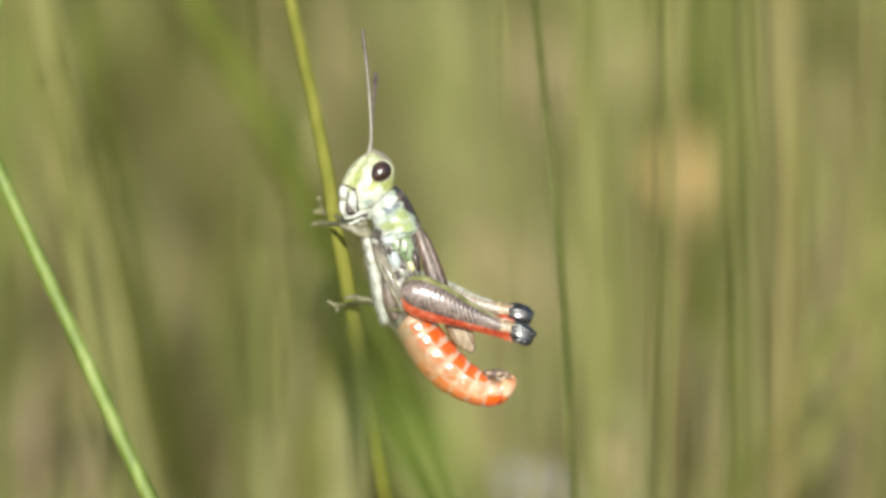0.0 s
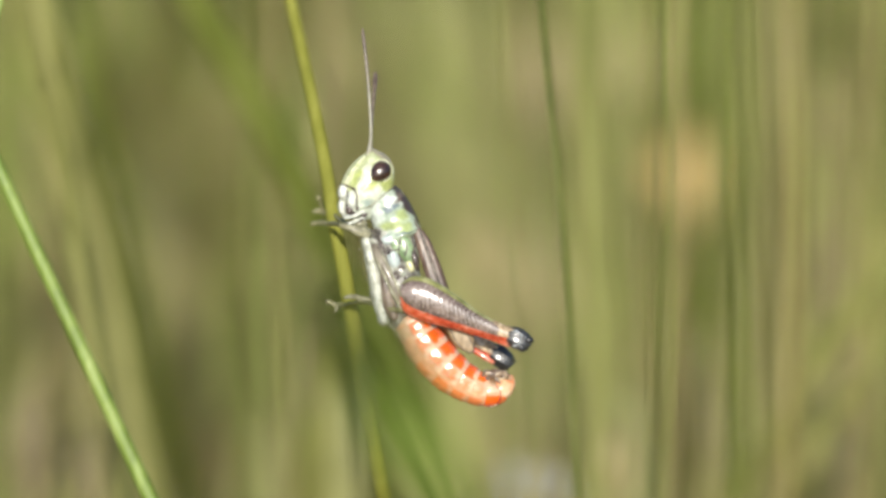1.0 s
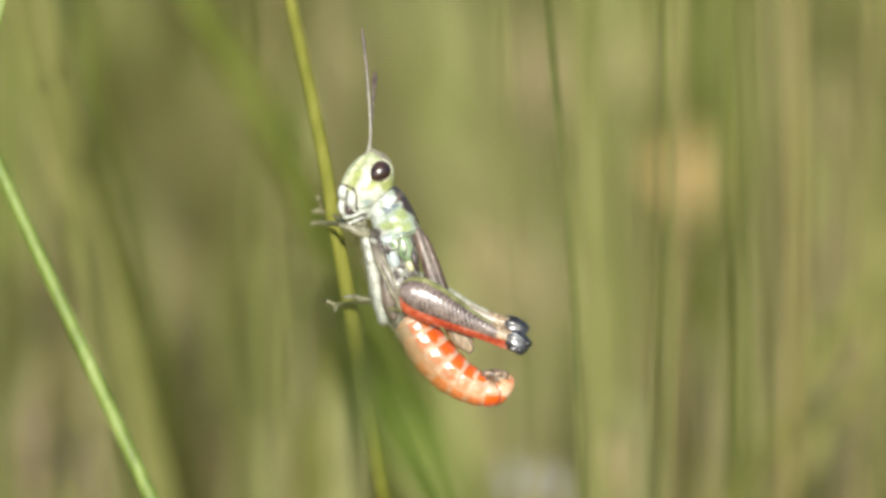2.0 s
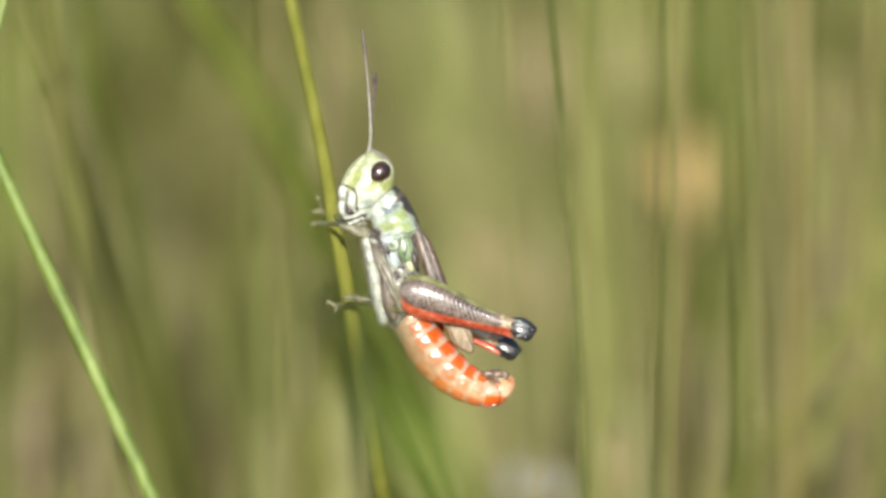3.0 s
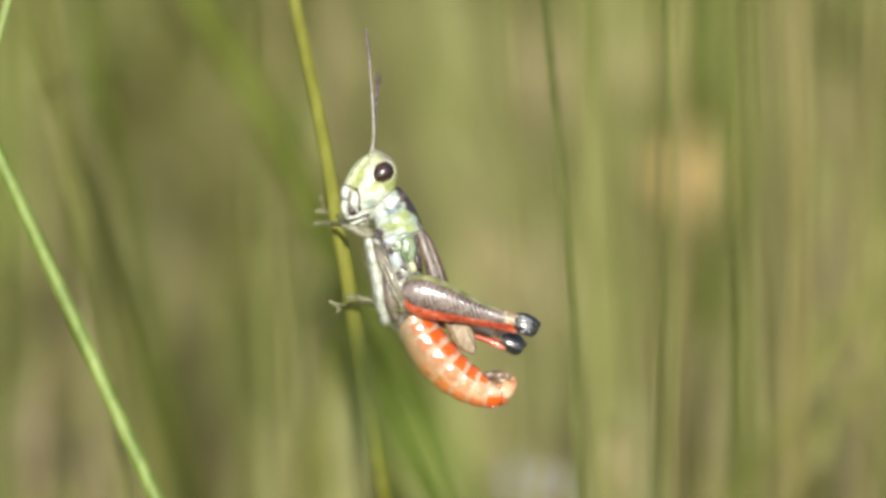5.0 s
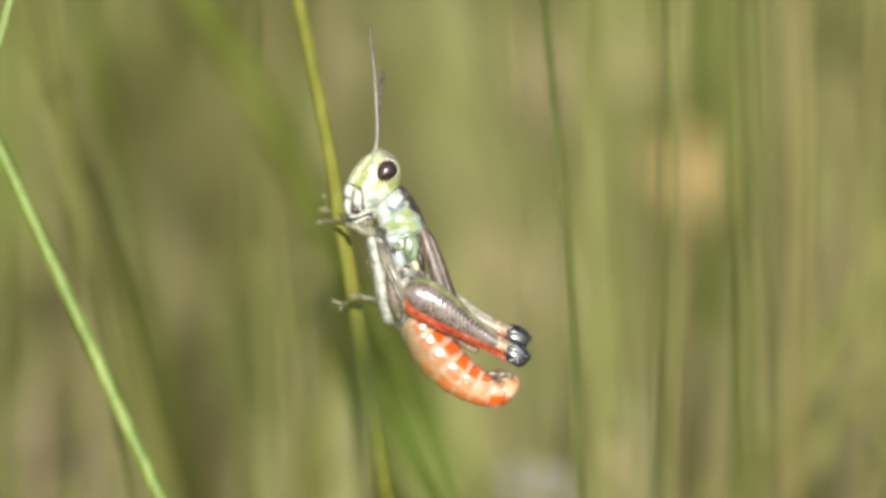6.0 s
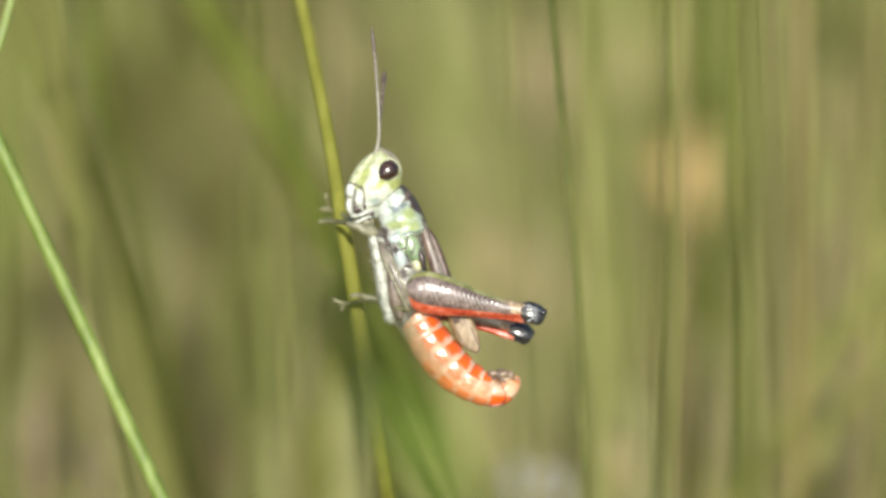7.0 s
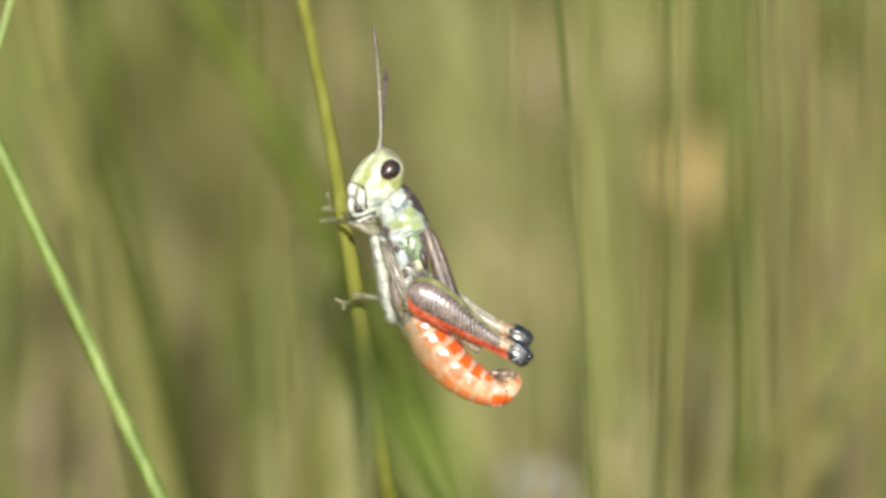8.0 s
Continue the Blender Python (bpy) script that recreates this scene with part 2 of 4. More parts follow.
def curve_through(points, count):
    """Points along a smooth curve through a few given rows of numbers; the bends follow the spacing of the rows."""
    p = np.array(points, float)
    gap = np.maximum(np.linalg.norm(np.diff(p[:, :3], axis=0), axis=1), 1e-9)
    run = np.diff(p, axis=0) / gap[:, None]
    slope = np.vstack([run[:1], (run[:-1] * gap[1:, None] + run[1:] * gap[:-1, None]) / (gap[:-1] + gap[1:])[:, None], run[-1:]])
    out = []
    for s in np.linspace(0, len(p) - 1 - 1e-9, count):
        i, f = int(s), s - int(s)
        h = gap[i]
        out.append((2 * f ** 3 - 3 * f ** 2 + 1) * p[i] + (f ** 3 - 2 * f ** 2 + f) * h * slope[i] + (3 * f ** 2 - 2 * f ** 3) * p[i + 1] + (f ** 3 - f ** 2) * h * slope[i + 1])
    return np.array(out)


def loft(rows, around=20, along=24, shape=None, slot=None, side=Vector((0, 1, 0))):
    """A closed skin round a curve. rows: x, y, z, half-height, half-width in metres. The height lies across the curve and across `side`.
    shape(s, angle): a factor on the radius; slot(s, angle): the number of the material."""
    c = curve_through(rows, along)
    bm = bmesh.new()
    rings = []
    for i, r in enumerate(c):
        s = i / (along - 1)
        q = c[min(i + 1, along - 1)][:3] - c[max(i - 1, 0)][:3]
        d = Vector(q).normalized()
        n = d.cross(side)
        n = n.normalized() if n.length > 1e-6 else Vector((0, 0, 1))
        w = n.cross(d).normalized()
        ring = []
        for k in range(around):
            a = math.tau * k / around
            f = shape(s, a) if shape else 1.0
            ring.append(bm.verts.new(Vector(r[:3]) + n * (math.sin(a) * max(r[3], 1e-6) * f) + w * (math.cos(a) * max(r[4], 1e-6) * f)))
        rings.append(ring)
    for i in range(along - 1):
        for k in range(around):
            f = bm.faces.new((rings[i][k], rings[i][(k + 1) % around], rings[i + 1][(k + 1) % around], rings[i + 1][k]))
            if slot:
                f.material_index = slot((i + 0.5) / (along - 1), math.tau * (k + 0.5) / around)
    for ring, flip in ((rings[0], False), (rings[-1], True)):
        f = bm.faces.new(ring[::-1] if not flip else ring)
        if slot:
            f.material_index = slot(float(flip), 0.1)
    bmesh.ops.recalc_face_normals(bm, faces=bm.faces)
    return bm


def grid(a, b, y=0.0):
    """A point of the insect's side view: a along, b up, in grid steps; y in millimetres away from the lens."""
    return (a * STEP, y * 0.001, b * STEP)


def body_rows(*rows):
    """Rows of a, b, y (mm), half-height (grid steps), half-width (mm)."""
    return [(*grid(a, b, y), h * STEP, w * 0.001) for a, b, y, h, w in rows]


def painted(bm, base, marks):
    """Colours the skin: base(a, b, y) and then marks, each an oval a, b, half-lengths, turn in degrees, softness and colour, on the flank towards the lens."""
    tint = bm.verts.layers.float_color.new("tint")
    for v in bm.verts:
        a, b, y = v.co.x / STEP, v.co.z / STEP, v.co.y * 1000
        wave = 2.2 * math.sin(0.31 * a + 0.17 * b) + 1.6 * math.sin(0.43 * b - 0.2 * a)
        c = np.array(base(a, b, y), float)
        for a0, b0, ra, rb, turn, soft, col in marks:
            f = min(1.0, max(0.0, (1 + soft - oval(a + wave, b + 0.6 * wave, a0, b0, ra, rb, turn)) / (2 * soft)))
            f = f * f * (3 - 2 * f) * (1.0 if y < 0.1 else 0.0)
            c = c * (1 - f) + np.array(col) * f
        v[tint] = (*c, 1.0)
    return bm


def oval(a, b, a0, b0, ra, rb, turn=0.0):
    """How far (a, b) lies from the middle of an oval, 1 at its rim; turn in degrees, clockwise."""
    c, s = math.cos(radians(turn)), math.sin(radians(turn))
    u, v = a - a0, b - b0
    return math.hypot((u * c - v * s) / ra, (u * s + v * c) / rb)


def ball(a, b, y, ra, rb, ry, turn=0.0, rings=14):
    bm = bmesh.new()
    bmesh.ops.create_uvsphere(bm, u_segments=rings * 2, v_segments=rings, radius=1.0)
    m = Matrix.Translation(grid(a, b, y)) @ pose(0, 0, 0, 0, turn, 0) @ Matrix.Diagonal((ra * STEP, ry * 0.001, rb * STEP, 1))
    bmesh.ops.transform(bm, matrix=m, verts=bm.verts)
    return bm

# ---- the grasshopper ----
def near_side(a):
    """1 at the flank towards the lens, 0 at the back and belly."""
    return max(0.0, -math.cos(a))


def build_head(root):
    def shape(s, a):
        brow = 0.05 * math.sin(s * 9) * max(0, math.sin(a))
        return 1.0 + brow - 0.05 * abs(math.sin(2 * a)) ** 2

    def base(a, b, y):
        return (0.36, 0.32, 0.22) if b + 0.75 * a > 150 else (0.47, 0.51, 0.26) if b > 112 else (0.54, 0.58, 0.48)
    white, lime, blue = (0.72, 0.73, 0.57), (0.43, 0.48, 0.16), (0.36, 0.44, 0.39)
    # white ovals: pale skin, with blown-out sunlit patches painted in
    marks = ((-72, 150, 7, 34, 32, 0.5, white), (-56, 128, 8, 40, 20, 0.5, white), (-30, 112, 6, 20, 30, 0.5, white), (-68, 134, 6, 20, 24, 0.5, lime), (-43, 116, 6, 22, 30, 0.5, lime), (-14, 126, 12, 14, 0, 0.5, lime),
             (-62, 168, 5, 9, 30, 0.5, lime), (-49, 90, 9, 8, 0, 0.6, blue), (-52, 104, 16, 6, -20, 0.6, white), (-34, 96, 8, 5, 0, 0.5, white), (-6, 148, 4, 10, -20, 0.5, white))
    head = part("head", painted(loft(body_rows((-43, 186, 0, 4, 0.2), (-41, 177, 0, 16, 0.58), (-38, 156, 0, 34, 1.06), (-45, 128, 0, 44, 1.28), (-54, 103, 0, 44, 1.25),
                                               (-65, 86, 0, 36, 1.05), (-75, 71, 0, 22, 0.75), (-80, 62, 0, 7, 0.3)), 96, 96, shape), base, marks), M_SKIN, root, "pale yellow-green head with white cheeks")
    for y in (-1, 1):
        bm = bmesh.new()
        bmesh.ops.create_uvsphere(bm, u_segments=32, v_segments=18, radius=1.0)
        for v in bm.verts:
            v.co.z *= 1 - 0.22 * v.co.x          # blunt above, narrower towards the cheek
        bmesh.ops.transform(bm, matrix=Matrix.Translation(grid(-27.5, 143.5, 0.92 * y)) @ pose(0, 0, 0, 0, 138, 0) @ Matrix.Diagonal((23 * STEP, 0.00052, 17.5 * STEP, 1)), verts=bm.verts)
        eye = part("eye", bm, M_EYE, head, "glossy black-brown oval eye")
        ring = [(math.cos(u) * 23.5, math.sin(u) * 18 * (1 - 0.22 * math.cos(u))) for u in np.linspace(0, math.tau, 17)]
        c, d = math.cos(radians(138)), math.sin(radians(138))
        part("eye_rim", loft(body_rows(*[(-27.5 + p * c + q * d, 143.5 - p * d + q * c, 0.88 * y, 1.6, 0.1) for p, q in ring]), 6, 48), M_FACE, eye)
    # dark seams of the face
    for seam in (((-96, 122, -0.5), (-88, 121, -0.82), (-78, 117, -1.0), (-70, 112, -1.13)), ((-71, 112, -1.13), (-67, 102, -1.13), (-67, 90, -1.07), (-66, 78, -0.98)),
                 ((-84, 112, -0.93), (-84, 98, -0.93), (-85, 84, -0.88), (-83, 74, -0.8))):
        part("face_seam", loft(body_rows(*[(a, b, y - 0.06, 1.5, 0.06) for a, b, y in seam]), 6, 18), M_DARK, head, "thin dark seam on the face")
    for seam in (((-36, 128, -1.22), (-44, 126, -1.25), (-52, 120, -1.25), (-60, 112, -1.2)), ((-60, 80, -1.0), (-46, 83, -1.12), (-22, 102, -1.13), (-4, 117, -0.9))):
        part("face_fold", loft(body_rows(*[(a, b, y - 0.02, 1.1, 0.05) for a, b, y in seam]), 6, 18), M_LEG, head, "shallow grey fold on the cheek")
    for a, b, ra, rb, t in ((-71, 114, 4.5, 4, 0), (-80, 77, 6, 7, 30), (-54, 68, 6, 3.5, -30), (-60, 60, 6, 3.5, -25), (-66, 80, 3, 5, 0)):
        part("mouth_plate", ball(a, b, -0.98, ra, rb, 0.14, t, 8), M_DARK, head, "dark brown mouth plate")
    part("forehead", loft(body_rows((-47, 176, 0, 5, 0.35), (-57, 164, 0, 10, 0.6), (-69, 148, 0, 13, 0.8), (-81, 131, 0, 12, 0.85), (-91, 118, 0, 8, 0.6)), 24, 24), M_FACE, head)
    part("forehead_ridge", loft(body_rows((-54, 172, -0.5, 3, 0.1), (-68, 155, -0.7, 4, 0.1), (-81, 135, -0.78, 4, 0.1), (-89, 121, -0.65, 3, 0.1)), 10, 20), M_FACE, head, "white ridge down the forehead")
    part("antenna_socket", ball(-47, 176, -0.42, 6, 6, 0.14, 0, 8), M_LEG, head, "small grey antenna socket")
    part("upper_lip", loft(body_rows((-90, 119, -0.35, 8, 0.5), (-91, 108, -0.4, 10, 0.55), (-91, 100, -0.4, 8, 0.5), (-89, 95, -0.35, 4, 0.25)), 18, 18), M_WHITE, head, "white upper lip")
    part("lower_lip", loft(body_rows((-93, 96, -0.3, 5, 0.35), (-94, 86, -0.32, 6.5, 0.4), (-92, 74, -0.3, 6, 0.4), (-88, 66, -0.28, 3, 0.2)), 16, 16), M_WHITE, head, "white lower lip")
    part("jaw", loft(body_rows((-75, 109, -0.85, 4, 0.2), (-76, 99, -0.92, 8.5, 0.32), (-75, 86, -0.9, 8, 0.3), (-72, 77, -0.8, 3, 0.15)), 16, 18), M_WHITE, head, "ivory jaw")
    # no opening is cut beside the jaw: a dark solid gives its shade
    part("jaw_gap_shade", loft(body_rows((-85, 92, -0.78, 2, 0.2), (-84, 82, -0.78, 4, 0.25), (-80, 74, -0.76, 6, 0.25), (-70, 70, -0.76, 3.5, 0.2)), 10, 14), M_DARK, head, "dark strip standing for the shaded gap beside the jaw")
    for b0, drop in ((70, 0), (60, -8)):
        part("palp", loft(body_rows((-54, b0 + 4, -0.9, 2.4, 0.11), (-62, b0 + 1, -1.05, 2.6, 0.11), (-74, b0 - 4, -1.05, 3.0, 0.12), (-86, b0 - 6 + drop * 0.5, -0.9, 2.8, 0.11), (-90, b0 - 7 + drop * 0.6, -0.85, 1.6, 0.06)), 12, 30,
                          lambda s, a: 1 + 0.16 * math.sin(s * 20)), M_WHITE, head, "small jointed ivory feeler at the mouth")
    part("chin", ball(-62, 54, -0.55, 14, 11, 0.45, 20, 10), M_LEG, head, "grey-brown chin")
    beads = lambda s, a: 1 + 0.10 * math.sin(s * 24 * math.tau)
    horn = lambda a, b, y: np.array((0.38, 0.355, 0.29)) * (1 - min(1.0, max(0.0, (b - 250) / 110))) + np.array((0.13, 0.10, 0.075)) * min(1.0, max(0.0, (b - 250) / 110))
    part("antenna", painted(loft(body_rows((-46, 180, -0.35, 4.5, 0.14), (-43, 206, -0.6, 2.7, 0.09), (-43, 222, -0.7, 2.6, 0.085), (-47, 290, -0.9, 2.8, 0.09), (-52, 345, -1.0, 3.2, 0.105), (-57, 387, -1.0, 3.0, 0.10), (-58, 398, -1.0, 1.8, 0.06)), 10, 150, beads), horn, ()),
         M_SKIN, head, "thin ringed antenna, cream below and brown above")
    part("antenna", loft(body_rows((-44, 180, 0.35, 4.5, 0.14), (-43, 204, 1.5, 2.8, 0.09), (-42, 240, 3.5, 2.9, 0.09), (-39, 290, 5.6, 3.6, 0.11), (-37, 322, 7.0, 3.6, 0.11), (-37, 326, 7.2, 1.8, 0.06)), 10, 110, beads),
         M_HOLLOW, head, "thin brown antenna leaning away")
    return head


def build_trunk(root):
    def base(a, b, y):
        back = (a - 2) * 0.86 + (b - 62) * 0.52          # distance from the axis towards the back
        f = min(1.0, max(0.0, (back - 27 + 9 * min(1.0, max(0.0, (b - 62) / 20)) - 2 * math.sin(0.3 * b)) / 6)) if y < 0.9 else 1.0
        side = np.array((0.40, 0.47, 0.36))
        return side * (1 - f) + np.array((0.055, 0.035, 0.03)) * f
    pale, green, slate, brown = (0.64, 0.69, 0.62), (0.39, 0.46, 0.19), (0.14, 0.18, 0.20), (0.15, 0.11, 0.085)
    marks = ((-34, 76, 12, 34, -10, 0.4, pale), (-10, 98, 22, 7, 24, 0.5, pale), (-30, 52, 8, 16, -40, 0.5, pale), (-12, 42, 30, 5, -8, 0.5, pale), (4, 58, 20, 4, -14, 0.5, pale), (-6, 50, 22, 8, -6, 0.5, green),
             (12, 68, 12, 9, 30, 0.5, green), (20, 44, 10, 12, 0, 0.5, green), (-13, 78, 9, 5, 10, 0.5, slate), (-1, 84, 6, 5, 20, 0.5, slate), (8, 100, 5, 12, 24, 0.4, brown), (16, 36, 14, 2.5, -10, 0.5, slate))
    pron = part("pronotum", painted(loft(body_rows((-25, 101, 0, 32, 1.1), (-16, 90, 0, 36, 1.28), (-4, 68, 0, 39, 1.38), (4, 46, 0, 41, 1.45), (9, 31, 0, 41, 1.5), (12, 25, 0, 39, 1.42)), 96, 80,
                                         lambda s, a: 1 + (0.035 * math.sin(s * 17) + 0.02 * math.sin(3 * a + 8 * s)) * near_side(a)), base, marks), M_SKIN, root, "blue-green saddle-shaped pronotum with a dark brown back")
    part("pronotum_keel", loft(body_rows((2, 113, -0.55, 2.6, 0.12), (18, 88, -0.62, 2.8, 0.12), (32, 62, -0.7, 2.8, 0.12), (42, 43, -0.72, 2.2, 0.1)), 8, 20), M_WING, pron, "pale brown keel along the back")
    trunk = part("thorax", loft(body_rows((-14, 50, 0, 34, 1.1), (-8, 25, 0, 46, 1.28), (-1, -25, 0, 45, 1.36), (8, -75, 0, 43, 1.36), (18, -108, 0, 38, 1.25), (26, -122, 0, 28, 1.0)), 36, 36,
                                lambda s, a: 1 + 0.04 * math.sin(s * 26 + 2 * math.sin(a)) * near_side(a)), M_PLEURA, root, "mottled grey and white side of the thorax")
    # plates of the flank
    for name, a, b, ra, rb, ry, t, mat, text in (
            ("side_plate", 20, 8, 14, 28, 0.16, -24, M_GREENPLATE, "green side plate"), ("side_plate", 4, 14, 10, 20, 0.12, -26, M_GREENPLATE, "green side plate"),
            ("side_plate", -8, 26, 18, 9, 0.12, -12, M_PALEBLUE, "pale blue side plate"), ("side_plate", -2, -8, 11, 17, 0.14, -20, M_PALEBLUE, "pale blue side plate"),
            ("side_plate", -24, 14, 8, 12, 0.12, -20, M_PLEURA, ""), ("side_plate", 10, -30, 11, 12, 0.12, -12, M_PLEURA, ""),
            # the two hollows are raised dark patches, their shade put into the colour
            ("hinge_lobe", 28, -21, 7, 11, 0.16, -24, M_LOBE, "cream-yellow lobe at the wing root"), ("hinge_gap_shade", 36, -10, 6, 20, 0.25, -14, M_DARK, "dark patch standing for the shaded hollow behind the lobe"),
            ("hinge_gap_shade", 12, -24, 7, 3, 0.2, 20, M_DARK, "dark patch standing for the shaded hollow below the side plate")):
        part(name, ball(a, b, -1.32, ra, rb, ry, t, 10), mat, trunk, text)
    for seam in (((-30, 34), (-20, 14), (-14, -10), (-4, -36)), ((12, 34), (8, 14), (8, -4), (16, -16)), ((-14, 12), (-4, 6), (6, 8)), ((30, 32), (34, 12), (30, -6)), ((18, 22), (22, 10), (18, -4)), ((-16, -24), (-2, -34), (12, -40))):
        part("dark_seam", loft(body_rows(*[(a, b, -1.46, 1.5, 0.06) for a, b in seam]), 6, 16), M_DARK, trunk, "dark seam between plates")
    for a, b, ra, rb, t in ((-24, 16, 6, 4, 40), (-10, 4, 4, 5, 10), (4, -42, 5, 3, -30), (16, 36, 4, 2.5, 20), (-20, -6, 3, 5, 15), (22, -44, 6, 4, 30)):
        part("dark_mark", ball(a, b, -1.42, ra, rb, 0.08, t, 6), M_DARK, trunk, "dark brown mark on the flank")
    for a, b, ra, rb, t in ((-46, 14, 12, 25, -20), (-38, -22, 13, 28, -12), (-31, -60, 14, 28, -8), (-23, -94, 14, 22, -14), (-19, -115, 12, 13, -20)):
        part("belly_plate", ball(a, b, -0.5, ra, rb, 0.85, t, 12), M_IVORY, trunk, "ivory belly plate")
    part("belly_keel", loft(body_rows((-50, 34, -0.4, 6, 0.5), (-45, 10, -0.5, 11, 0.8), (-38, -24, -0.5, 12, 0.82), (-31, -62, -0.5, 12.5, 0.82), (-23, -98, -0.5, 12, 0.8), (-18, -122, -0.5, 6, 0.4)), 24, 40, lambda s, a: 1 - 0.05 * math.cos(s * 30) + 0.03 * math.sin(4 * a)), M_IVORY, trunk, "ivory keel along the belly")
    # a raised brown strip, coloured like the shaded gap between thigh and thorax
    part("flank_hollow_shade", loft(body_rows((-30, 8, -1.1, 3, 0.2), (-22, -24, -1.26, 5, 0.2), (-14, -64, -1.32, 10, 0.2), (-6, -98, -1.25, 11, 0.2), (2, -116, -1.2, 6, 0.2)), 14, 24), M_HOLLOW, trunk, "brown strip standing for the shaded hollow along the flank")
    part("coxa", ball(-56, 42, -0.85, 14, 9, 0.5, 30, 10), M_LEG, trunk)
    part("coxa", ball(-34, 22, -1.1, 12, 12, 0.45, -20, 10), M_PLEURA, trunk)
    return trunk


def build_wings(root):
    for y, name in ((-1.0, "wing_cover"), (1.0, "wing_cover")):
        veins = lambda s, a: 1 + 0.10 * math.sin(a * 9)
        part(name, loft(body_rows((34, 50, 0.75 * y, 5, 0.1), (46, 28, 0.85 * y, 11, 0.12), (60, -8, 0.95 * y, 14, 0.12), (78, -60, 1.0 * y, 15, 0.1), (92, -98, 1.0 * y, 13, 0.08), (100, -122, 0.95 * y, 4, 0.04)),
                        28, 40, veins), M_WING, root, "narrow brown wing cover folded along the back")
    for y in (-0.82, 0.82):
        part("hind_wing", loft(body_rows((78, -58, y, 12, 0.06), (98, -100, y, 18, 0.06), (114, -136, y, 20, 0.05), (127, -158, y, 15, 0.04), (133, -169, y, 7, 0.03), (135, -173, y, 2, 0.02)), 24, 30,
                               lambda s, a: 1 + 0.06 * math.sin(a * 11)), M_TISSUE, root, "tan translucent hind wing tip")
        part("wing_rim", loft(body_rows((92, -116, y, 1.3, 0.08), (112, -158, y, 1.3, 0.08), (126, -171, y, 1.3, 0.08), (136, -174, y, 1.3, 0.08), (140, -166, y, 1.3, 0.08), (134, -152, y, 1.3, 0.08), (124, -128, y, 1.2, 0.07)), 6, 30), M_HOLLOW, root, "dark rim of the hind wing")
    part("wing_cover_edge", loft(body_rows((44, 44, -0.98, 1.8, 0.08), (55, 12, -1.08, 2, 0.08), (72, -34, -1.12, 2, 0.08), (84, -68, -1.12, 1.6, 0.07)), 8, 24), M_HORN, root, "pale vein on the wing cover")


def build_abdomen(root):
    spine = curve_through([(21, -101, 30, 1.15), (32, -121, 34, 1.25), (48, -149, 37, 1.3), (72, -182, 39, 1.28), (100, -210, 37, 1.2), (129, -229, 33, 1.08), (156, -240, 29, 0.92), (181, -243, 24, 0.72), (198, -238, 15, 0.45)], 82)
    cuts = (0, 9, 18, 27, 36, 45, 54, 63, 72, 81)
    red, peach, blush, cream, veiled, salmon = (0.80, 0.125, 0.012), (0.72, 0.18, 0.055), (0.66, 0.36, 0.20), (0.72, 0.51, 0.35), (0.50, 0.35, 0.21), (0.72, 0.20, 0.06)
    ramp = lambda x, x0, x1: min(1.0, max(0.0, (x - x0) / (x1 - x0)))
    blend = lambda p, q, f: tuple(u * (1 - f) + v * f for u, v in zip(p, q))

    def skin(k, s, up):
        """Colours of a ring: s from its front rim to its hind rim, up from the belly (-1) to the back (1)."""
        rag = 0.06 * math.sin(9 * up + 2.3 * k) + 0.04 * math.sin(23 * up + k)
        rim = ramp(s, 0.66 + rag, 0.82 + rag) + 1 - ramp(s, 0.0, 0.12)
        if k >= 8:
            return peach
        if k == 7:
            return blend(red, blend(cream, (0.30, 0.17, 0.09), ramp(up, 0.3, 0.7)), ramp(up + rag, -0.3, 0.05))
        # front rings and belly dulled in colour: haze of the leaf before them
        flank = blend(peach, blush, ramp(k, 3.0, 7.0)) if k > 0 else blend(peach, veiled, 0.5)
        low = blend(veiled, blush, ramp(k, 0.5, 3.0))
        belly = blend(veiled, salmon, ramp(k, 1.5, 3.5))
        c = blend(belly, low, ramp(up + rag, -0.62, -0.46))
        c = blend(c, flank, ramp(up + rag, -0.30, -0.12))
        # the fold along the flank has no relief, its shade is in the colour
        crease_shade = math.exp(-((up + rag + 0.24) / 0.05) ** 2)
        c = blend(c, (0.40, 0.17, 0.07), 0.5 * crease_shade * (1 if k > 0 else 0))
        c = blend(c, cream, 0.6 * ramp(up + rag, 0.20, 0.28) * (1 - ramp(up + rag, 0.34, 0.42)))
        c = blend(c, red, ramp(up + rag, 0.34, 0.44))
        return blend(c, cream if up > -0.4 else blush, min(1.0, rim) * (0.85 if up > 0 else 0.75))

    def ring(k):
        c = spine[cuts[k]:min(cuts[k + 1] + 2, 82)]
        m = len(c) - 1
        rows = [(p[0], p[1], 0, p[2] * (0.975 + 0.025 * (i / m)), p[3] * (0.975 + 0.025 * (i / m))) for i, p in enumerate(c)]
        bm = loft(body_rows(*rows), 72, 22, lambda s, a: 1 + 0.035 * math.sin(math.pi * min(1, s * 1.12)) + 0.05 * math.exp(-((math.sin(a) - 0.28) / 0.09) ** 2) + 0.006 * math.sin(13 * a + 9 * s + k))
        tint = bm.verts.layers.float_color.new("tint")
        bm.verts.ensure_lookup_table()
        for i, v in enumerate(bm.verts):
            v[tint] = (*skin(k, (i // 72) / 21, math.sin(math.tau * (i % 72) / 72)), 1.0)
        return bm
    for k in range(9):
        part("abdomen_segment", ring(k), M_GLOSSY, root, "glossy orange-red abdomen ring with a cream rim")
    for k in range(2, 6):
        p, q = spine[cuts[k] + 5], spine[cuts[k] + 6]
